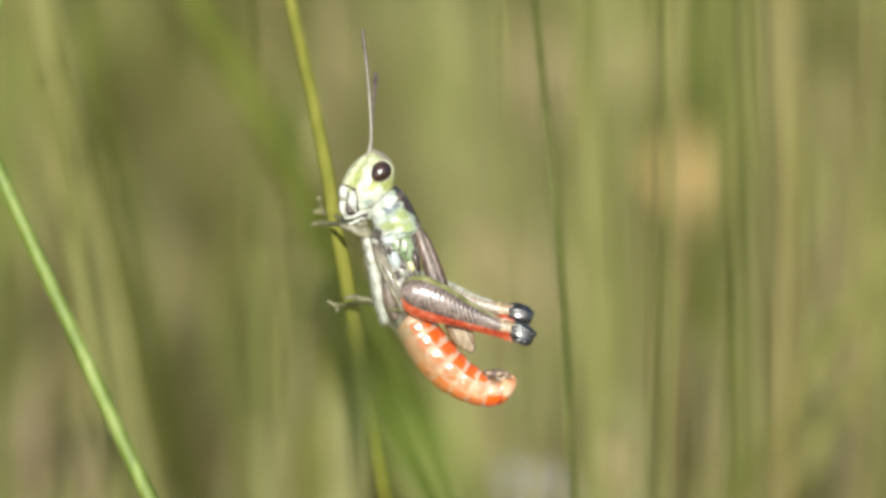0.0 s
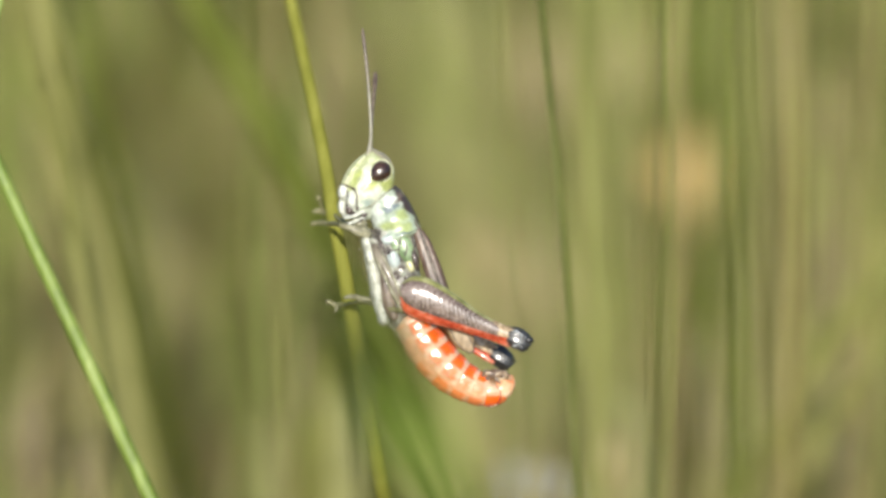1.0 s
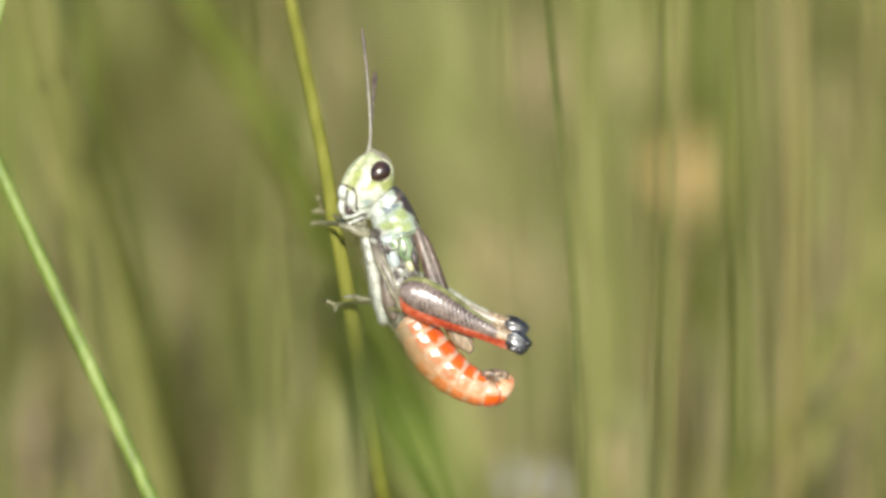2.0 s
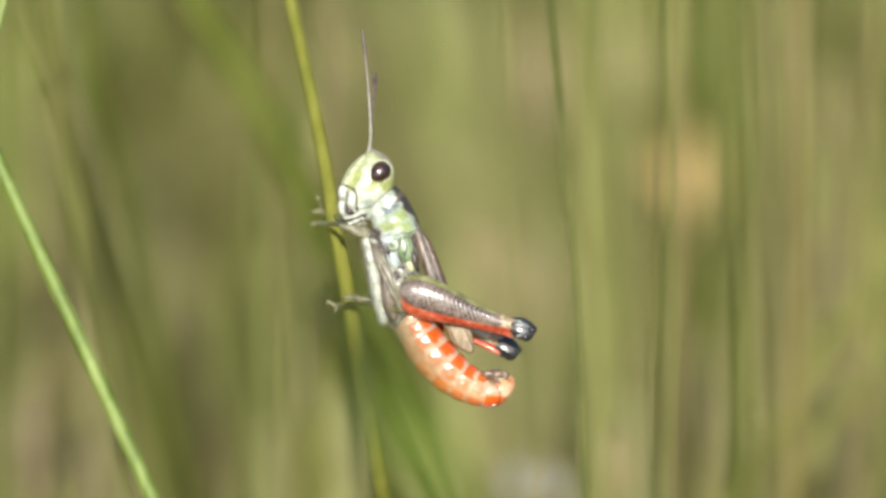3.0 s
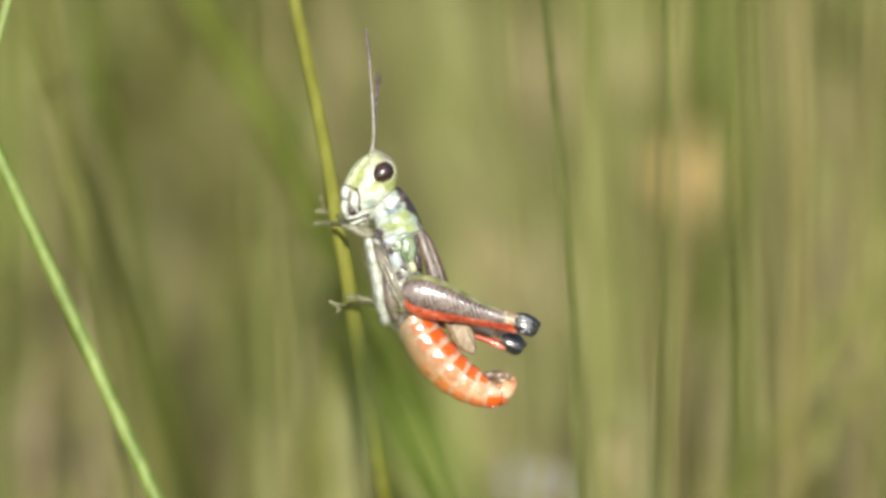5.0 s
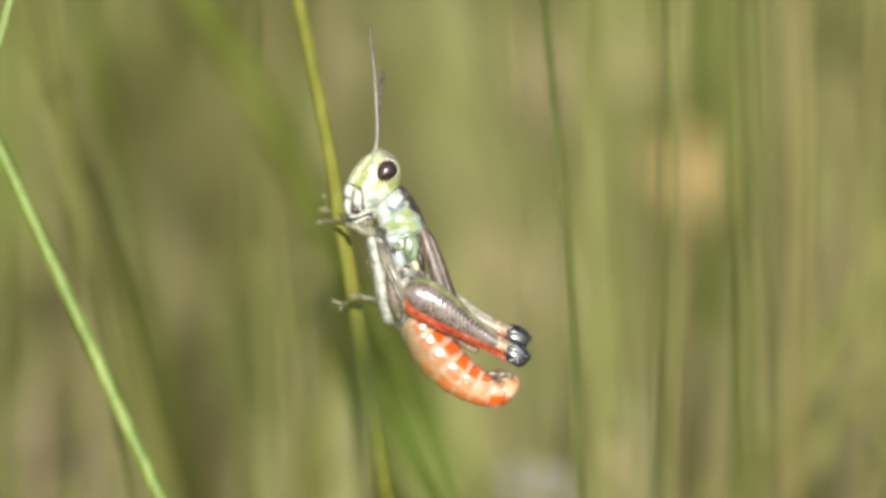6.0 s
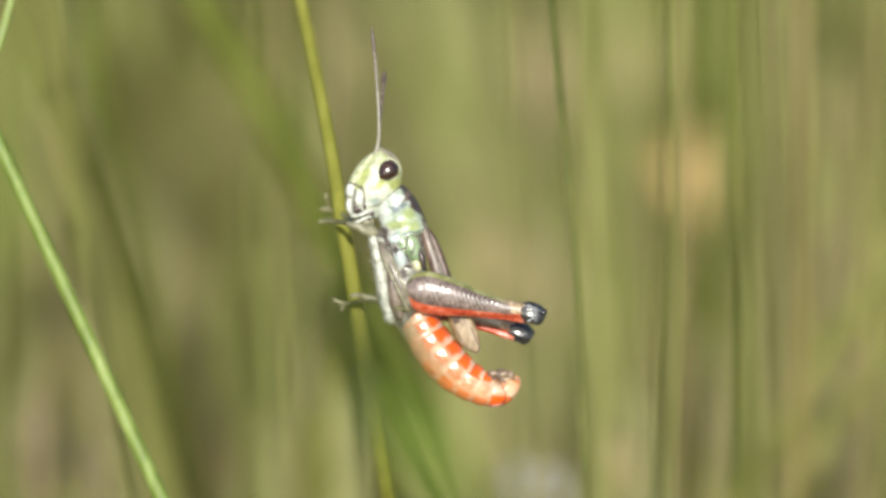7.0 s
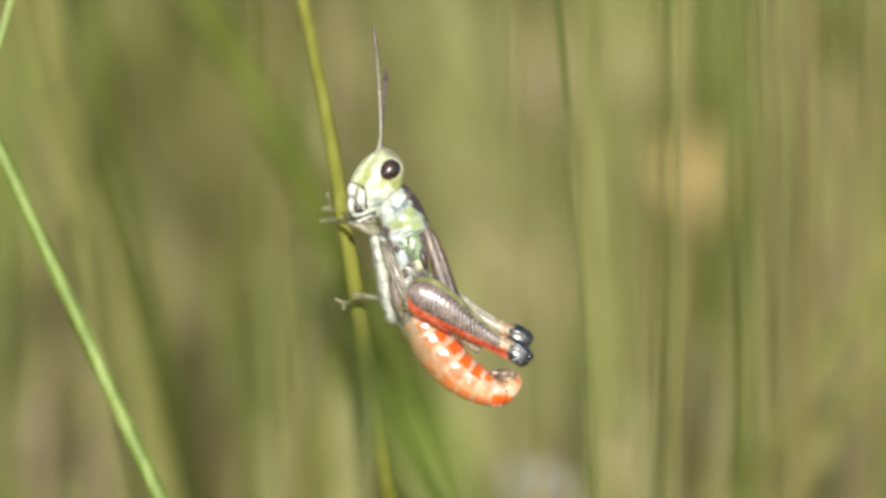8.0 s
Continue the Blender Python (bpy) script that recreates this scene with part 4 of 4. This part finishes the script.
blade(((-0.0693, 0.1012, 0.0000), (0.0249, 0.0919, 0.2437), (0.0314, 0.0905, 0.2563), (0.0340, 0.0887, 0.2630), (0.0749, 0.0588, 0.3717)), 0.60, M_PALE, "slanting pale olive grass blade")
stem(((-0.0101, 0.0800, 0.0000), (-0.0112, 0.0908, 0.2408), (-0.0114, 0.0941, 0.2661), (-0.0109, 0.0963, 0.2839), (-0.0076, 0.1112, 0.4029)), 0.20, M_OLIVE, "olive-green upright grass stem")
stem(((-0.0029, 0.0819, 0.0000), (-0.0079, 0.0824, 0.2470), (-0.0084, 0.0825, 0.2636), (-0.0087, 0.0828, 0.2760), (-0.0117, 0.0854, 0.3960)), 0.18, M_STRAW, "straw-coloured upright dry grass stem")
stem(((-0.0161, 0.1166, 0.0000), (-0.0080, 0.1279, 0.2256), (-0.0068, 0.1317, 0.2524), (-0.0058, 0.1343, 0.2713), (-0.0001, 0.1508, 0.3901)), 0.30, M_STRAW, "straw-coloured upright dry grass stem")
blade(((-0.0366, 0.1467, 0.0000), (-0.0071, 0.1110, 0.2378), (-0.0058, 0.1078, 0.2453), (-0.0048, 0.1056, 0.2510), (-0.0030, 0.1021, 0.2602)), 1.86, M_PALE, "short pale olive grass blade")
blade(((0.0634, 0.1422, 0.0000), (0.0001, 0.1110, 0.2376), (-0.0027, 0.1079, 0.2457), (-0.0037, 0.1058, 0.2514), (-0.0053, 0.1022, 0.2606)), 1.45, M_PALE, "short pale olive grass blade")


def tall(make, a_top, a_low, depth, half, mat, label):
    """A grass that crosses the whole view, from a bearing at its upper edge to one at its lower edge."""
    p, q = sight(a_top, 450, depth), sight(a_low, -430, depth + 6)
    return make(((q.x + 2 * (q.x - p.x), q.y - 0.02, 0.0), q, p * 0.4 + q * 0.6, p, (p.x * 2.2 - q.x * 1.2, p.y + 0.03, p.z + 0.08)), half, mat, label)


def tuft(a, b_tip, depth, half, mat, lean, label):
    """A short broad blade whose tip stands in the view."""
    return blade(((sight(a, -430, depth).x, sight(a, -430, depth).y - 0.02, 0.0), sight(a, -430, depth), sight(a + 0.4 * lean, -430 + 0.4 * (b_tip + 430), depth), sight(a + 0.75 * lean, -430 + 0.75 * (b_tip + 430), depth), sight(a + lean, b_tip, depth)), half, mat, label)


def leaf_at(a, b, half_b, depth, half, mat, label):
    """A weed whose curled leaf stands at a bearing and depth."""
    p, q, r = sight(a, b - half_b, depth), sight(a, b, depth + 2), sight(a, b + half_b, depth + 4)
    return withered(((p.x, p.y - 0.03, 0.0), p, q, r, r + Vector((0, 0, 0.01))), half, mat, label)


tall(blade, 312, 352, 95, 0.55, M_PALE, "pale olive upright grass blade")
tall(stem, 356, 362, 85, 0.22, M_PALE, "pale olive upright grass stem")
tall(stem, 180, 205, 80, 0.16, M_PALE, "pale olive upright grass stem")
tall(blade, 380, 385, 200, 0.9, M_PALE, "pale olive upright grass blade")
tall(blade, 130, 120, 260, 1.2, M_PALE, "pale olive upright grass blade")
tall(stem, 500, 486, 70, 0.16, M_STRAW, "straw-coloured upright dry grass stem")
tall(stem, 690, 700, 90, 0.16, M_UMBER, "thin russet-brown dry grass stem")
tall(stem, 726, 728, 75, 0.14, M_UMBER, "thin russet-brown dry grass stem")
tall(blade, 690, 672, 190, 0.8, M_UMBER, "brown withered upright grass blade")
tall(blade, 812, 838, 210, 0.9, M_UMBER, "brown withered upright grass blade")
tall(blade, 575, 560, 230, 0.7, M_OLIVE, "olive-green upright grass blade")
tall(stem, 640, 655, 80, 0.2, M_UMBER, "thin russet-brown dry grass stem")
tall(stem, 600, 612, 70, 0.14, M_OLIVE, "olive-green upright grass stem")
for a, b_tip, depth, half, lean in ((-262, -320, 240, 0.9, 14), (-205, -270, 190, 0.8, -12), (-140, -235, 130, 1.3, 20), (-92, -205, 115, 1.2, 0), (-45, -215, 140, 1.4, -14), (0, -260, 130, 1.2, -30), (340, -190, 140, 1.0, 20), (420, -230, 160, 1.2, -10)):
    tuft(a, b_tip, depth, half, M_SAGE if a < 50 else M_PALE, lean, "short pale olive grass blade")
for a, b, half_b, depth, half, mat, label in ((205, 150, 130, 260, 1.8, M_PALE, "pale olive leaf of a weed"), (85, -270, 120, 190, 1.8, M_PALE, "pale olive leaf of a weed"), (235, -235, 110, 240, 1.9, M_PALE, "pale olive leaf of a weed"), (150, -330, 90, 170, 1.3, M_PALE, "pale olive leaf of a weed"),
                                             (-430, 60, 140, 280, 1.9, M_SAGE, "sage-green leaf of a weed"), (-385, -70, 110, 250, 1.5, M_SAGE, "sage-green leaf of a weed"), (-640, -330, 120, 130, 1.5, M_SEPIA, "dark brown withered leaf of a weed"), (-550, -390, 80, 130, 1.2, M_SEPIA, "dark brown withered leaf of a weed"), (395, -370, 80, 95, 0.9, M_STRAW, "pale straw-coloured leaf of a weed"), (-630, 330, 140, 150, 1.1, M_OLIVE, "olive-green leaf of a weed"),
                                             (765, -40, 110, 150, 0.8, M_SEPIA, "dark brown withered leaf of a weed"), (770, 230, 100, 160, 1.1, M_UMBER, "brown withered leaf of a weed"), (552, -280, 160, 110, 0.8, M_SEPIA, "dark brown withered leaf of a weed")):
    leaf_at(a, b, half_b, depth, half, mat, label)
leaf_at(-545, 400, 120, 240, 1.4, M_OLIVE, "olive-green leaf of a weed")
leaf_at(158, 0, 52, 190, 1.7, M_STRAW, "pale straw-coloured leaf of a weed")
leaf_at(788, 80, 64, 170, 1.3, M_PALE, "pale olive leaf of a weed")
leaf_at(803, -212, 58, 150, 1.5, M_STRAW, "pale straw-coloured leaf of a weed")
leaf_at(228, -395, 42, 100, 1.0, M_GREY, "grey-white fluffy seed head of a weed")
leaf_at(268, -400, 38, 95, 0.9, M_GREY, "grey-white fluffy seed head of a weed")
withered(((0.0346, 0.2280, 0.0000), (0.0256, 0.2548, 0.2106), (0.0254, 0.2561, 0.2143), (0.0253, 0.2574, 0.2179), (0.0221, 0.2985, 0.3306)), 2.36, M_WITHER, "withered orange leaf on a weed")
withered(((0.0225, 0.2381, 0.0000), (0.0225, 0.2647, 0.2085), (0.0225, 0.2655, 0.2109), (0.0225, 0.2664, 0.2134), (0.0225, 0.3075, 0.3261)), 1.04, M_WITHER, "withered orange leaf on a weed")
withered(((0.0065, 0.2360, 0.0000), (0.0065, 0.2614, 0.1994), (0.0065, 0.2626, 0.2029), (0.0062, 0.2638, 0.2060), (-0.0030, 0.3047, 0.3185)), 1.98, M_STRAW, "pale straw-coloured leaf of a weed")
withered(((0.0030, 0.2453, 0.0000), (0.0115, 0.2699, 0.1937), (0.0118, 0.2716, 0.1982), (0.0115, 0.2730, 0.2021), (0.0041, 0.3140, 0.3147)), 2.00, M_STRAW, "pale straw-coloured leaf of a weed")
withered(((0.0202, 0.2598, 0.0000), (0.0202, 0.2866, 0.2103), (0.0202, 0.2884, 0.2153), (0.0202, 0.2897, 0.2188), (0.0202, 0.3307, 0.3315)), 2.24, M_STRAW, "pale straw-coloured leaf of a weed")
withered(((0.0206, 0.2791, 0.0000), (0.0132, 0.3047, 0.2017), (0.0130, 0.3068, 0.2073), (0.0127, 0.3085, 0.2119), (0.0060, 0.3495, 0.3245)), 2.30, M_STRAW, "pale straw-coloured leaf of a weed")
withered(((0.0410, 0.2533, 0.0000), (0.0410, 0.2766, 0.1827), (0.0410, 0.2778, 0.1862), (0.0410, 0.2791, 0.1897), (0.0410, 0.3202, 0.3025)), 2.13, M_STRAW, "pale straw-coloured leaf of a weed")
withered(((0.0334, 0.1728, 0.0000), (0.0103, 0.1986, 0.2025), (0.0098, 0.1998, 0.2057), (0.0091, 0.2006, 0.2079), (-0.0254, 0.2399, 0.3160)), 1.44, M_GREY, "grey-white fluffy seed head of a weed")
withered(((-0.0017, 0.1728, 0.0000), (0.0117, 0.1986, 0.2025), (0.0120, 0.1996, 0.2052), (0.0124, 0.2004, 0.2075), (0.0360, 0.2407, 0.3181)), 0.72, M_GREY, "grey-white fluffy seed head of a weed")
withered(((0.0279, 0.1925, 0.0000), (0.0181, 0.2174, 0.1955), (0.0179, 0.2187, 0.1992), (0.0176, 0.2197, 0.2020), (0.0077, 0.2606, 0.3144)), 1.48, M_STRAW, "pale straw-coloured leaf of a weed")
withered(((0.0169, 0.2995, 0.0000), (0.0071, 0.3248, 0.1983), (0.0068, 0.3263, 0.2025), (0.0065, 0.3277, 0.2061), (-0.0021, 0.3686, 0.3186)), 1.96, M_PALE, "pale olive leaf of a weed")
withered(((-0.0145, 0.2914, 0.0000), (-0.0199, 0.3103, 0.1591), (-0.0202, 0.3126, 0.1654), (-0.0202, 0.3146, 0.1706), (-0.0202, 0.3576, 0.2884)), 3.36, M_RUSSET, "broad russet-brown leaf of a weed")
withered(((0.0026, 0.3090, 0.0000), (-0.0071, 0.3337, 0.1934), (-0.0073, 0.3352, 0.1977), (-0.0076, 0.3368, 0.2019), (-0.0151, 0.3777, 0.3145)), 2.27, M_STRAW, "pale straw-coloured leaf of a weed")


def meadow(name, count, seed, mat, xs, ys, tall, wide, label, thin=0.0, clear=None, spread=0.0):
    """Countless blades: each a tapering bent strip with a fold. thin: how far they thin out towards the west (below zero: the east).
    clear: x, y and radius of a trodden spot without blades. spread: radius of a round field, densest in the middle."""
    rnd = random.Random(seed)
    verts, faces = [], []
    for _ in range(count):
        if spread:
            r, turn = spread * rnd.random() ** 0.8, rnd.uniform(0, math.tau)
            x, y = r * math.cos(turn), 0.4 + r * math.sin(turn)
        else:
            x, y = rnd.gauss(0, xs), ys[0] + abs(rnd.gauss(0, ys[1]))
        h = rnd.uniform(*tall)
        w = rnd.uniform(*wide)
        face = rnd.uniform(-0.9, 0.9)
        lean = rnd.gauss(0, 0.10) * h, rnd.gauss(0, 0.10) * h
        bend = rnd.uniform(0.2, 1.6)
        patch = 0.5 - x / (0.10 * (y + 0.5)) if y > -0.4 else 0.5
        west = max(0.0, min(1.0, (patch if patch > 0.28 else 0.84 - 2 * patch) if thin > 0.6 else patch if thin > 0 else min(1.3 - patch, 0.35 + 2.4 * max(0.0, patch))))
        if rnd.random() < abs(thin) * west or (clear and math.hypot(x - clear[0], (y - clear[1]) * 0.5) < clear[2]):
            continue
        ca, sa = math.cos(face), math.sin(face)
        base = len(verts)
        for k in range(6):
            s = k / 5
            cx, cy, cz = x + lean[0] * s * (1 + bend * s), y + lean[1] * s * (1 + bend * s), h * s * (1 - 0.12 * bend * s * s) - 0.02
            ww = w * (1 - s ** 2.2) + 0.0002
            verts += [(cx - ca * ww, cy - sa * ww, cz), (cx - sa * ww * 0.35, cy + ca * ww * 0.35, cz), (cx + ca * ww, cy + sa * ww, cz)]
        for k in range(5):
            b = base + 3 * k
            faces += [(b, b + 1, b + 4, b + 3), (b + 1, b + 2, b + 5, b + 4)]
    me = bpy.data.meshes.new(name)
    me.from_pydata(verts, [], faces)
    me.materials.append(mat)
    me.shade_smooth()
    return tagged(new(name, me), label, "grass", kind="stuff")


NEAR_X, NEAR_Y = 0.27, (0.35, 0.75)
meadow("meadow_grass", 16000, 3, M_FIELD_GREEN, NEAR_X, NEAR_Y, (0.22, 0.5), (0.0006, 0.0016), "tall olive-green meadow grass", 0.55)
meadow("dry_grass", 16000, 4, M_FIELD_DRY, NEAR_X, NEAR_Y, (0.16, 0.46), (0.0005, 0.0014), "tall straw-coloured dry grass", 0.75)
meadow("brown_grass", 15000, 5, M_FIELD_BROWN, NEAR_X, NEAR_Y, (0.18, 0.42), (0.0006, 0.0016), "brown-olive withered meadow grass", -0.95)
# the meadow goes on all round; a trodden spot lies before and under the lens
for kind, seed, mat, label in (("meadow_grass", 6, M_FIELD_GREEN, "olive-green meadow grass all round"), ("dry_grass", 7, M_FIELD_DRY, "straw-coloured dry grass all round"), ("brown_grass", 8, M_FIELD_BROWN, "brown-olive withered grass all round")):
    meadow(kind, 16000, seed, mat, NEAR_X, NEAR_Y, (0.16, 0.42), (0.0008, 0.0026), label, 0.0, (0.0, -0.15, 0.34), 5.0)

# ---- what moves ----
# Downward slant of the two thighs every tenth of a second (degrees), as they rub up and down in turn.
NEAR_SLANT = (18.4, 22.6, 28.1, 28.4, 19.9, 12.3, 16.4, 20.2, 26.1, 28.4, 21.0, 15.4, 12.8, 18.6, 24.0, 26.7, 25.2, 18.0, 9.4, 18.9, 22.4, 29.7, 28.6, 20.6, 13.5, 15.5, 20.2, 26.6, 26.7, 25.2, 16.1, 9.4, 18.9, 22.4, 29.7, 28.6, 20.6, 13.5, 15.5, 20.2, 26.6, 31.2, 23.4, 18.4, 12.1, 17.0, 24.9, 28.2, 28.6, 20.6, 13.5, 15.5, 20.2, 26.6, 31.2, 23.4, 18.4, 12.1, 17.0, 20.5, 28.2, 30.5, 20.5, 13.4, 12.0, 19.7, 25.3, 30.0, 26.5, 21.3, 8.7, 15.4, 22.2, 26.1, 26.4, 23.4, 18.9, 12.5, 20.3, 22.5, 28.2)
FAR_SLANT = (11.0, 15.8, 22.7, 29.5, 30.7, 24.9, 10.0, 14.4, 21.1, 24.5, 32.1, 27.2, 17.0, 10.4, 19.2, 23.0, 26.7, 27.3, 20.1, 12.2, 17.2, 23.5, 27.0, 27.6, 23.7, 8.4, 12.3, 19.5, 23.0, 32.0, 26.8, 20.1, 12.2, 17.2, 23.5, 27.0, 27.6, 23.7, 8.4, 12.3, 19.5, 22.6, 30.3, 26.5, 17.9, 8.1, 16.8, 20.0, 27.0, 27.6, 23.7, 8.4, 12.3, 19.5, 22.6, 30.3, 26.5, 17.9, 7.5, 13.2, 21.2, 22.4, 27.7, 21.9, 15.4, 10.7, 17.7, 21.7, 27.9, 23.8, 19.0, 9.1, 16.5, 20.8, 26.9, 29.2, 26.9, 24.6, 22.5, 23.9, 21.5)
# The stem and its rider sway: across, up (grid steps), clockwise turn (degrees), at the times of TICKS.
SWAY = ((0, 0, 0), (-2, 0, 0), (-1.8, 0.3, 0.2), (-2.5, 0.6, 0.2), (-4.5, -0.2, 0.2), (-1.9, -0.5, 0.2), (-3.3, -0.8, 0.4), (-4.5, -1.2, 0.4), (0.7, 1.2, 0.7), (-1, 2, 0.6), (1.5, 2, 0.8), (5, 2.2, 0.8), (3.1, 3, 0.9))


def sway_at(k):
    across, up, turn = SWAY[k]
    return Matrix.Translation(SPOT + RIGHT * (across * STEP) + UP * (up * STEP)) @ pose(0, 0, 0, -TILT, 0, 0) @ pose(0, 0, 0, 0, turn, 0)


def sway_stem(ob, shifts, height):
    """Leans a stem about its root so that it moves across by the shifts (grid steps) at that height."""
    base = ob.matrix_basis.copy()
    walk(ob, [(t, base @ pose(0, 0, 0, 0, math.degrees(math.atan(s * STEP / height)), 0)) for t, s in zip(TICKS, shifts)])


def motions():
    rider = [(t, sway_at(k)) for k, t in enumerate(TICKS)]
    walk(hopper, rider)
    walk(main_stem, rider)
    for leg, a0, b0, y, slants in ((leg_near, 9, -67, -1.95, NEAR_SLANT), (leg_far, -1, -62, 1.95, FAR_SLANT)):
        hip = grid(a0, b0, y)
        walk(leg, [(k / 10, pose(*hip, 0, a, 0)) for k, a in enumerate(slants)])
    sway_stem(green_stem, (0, 0, 1.4, 1.8, 3.5, 4.4, 4.9, 4.5, 12, 12.8, 12, 9.9, 8.3), 0.3)
    sway_stem(dark_stem, (0, 3, 9.4, 14.8, 22, 19.4, 16.4, 13, 8, 9.8, 18, 23.4, 26.8), 0.3)
    sway_stem(corner_blade, (0, 1, 2, 4, 6, 8, 8, 9, 12, 13, 12, 11, 10), 0.3)
    sway_stem(thin_stem, (0, 2, 4, 6, 14, 16, 14, 10, 4, 2, 8, 12, 12), 0.3)
    sway_stem(russet_stem, (0, 3, 6, 8, 18, 20, 18, 16, 12, 14, 20, 24, 26), 0.3)
    # the broad pale blade turns its edge to the lens for a while
    stand = pale_blade.matrix_basis.copy()
    turns = (0, 3, 6, 12, 64, 70, 66, 62, 52, 46, 44, 36, 26)
    walk(pale_blade, [(t, stand @ pose(0, 0, 0, 0, 0, a)) for t, a in zip(TICKS, turns)])


motions()
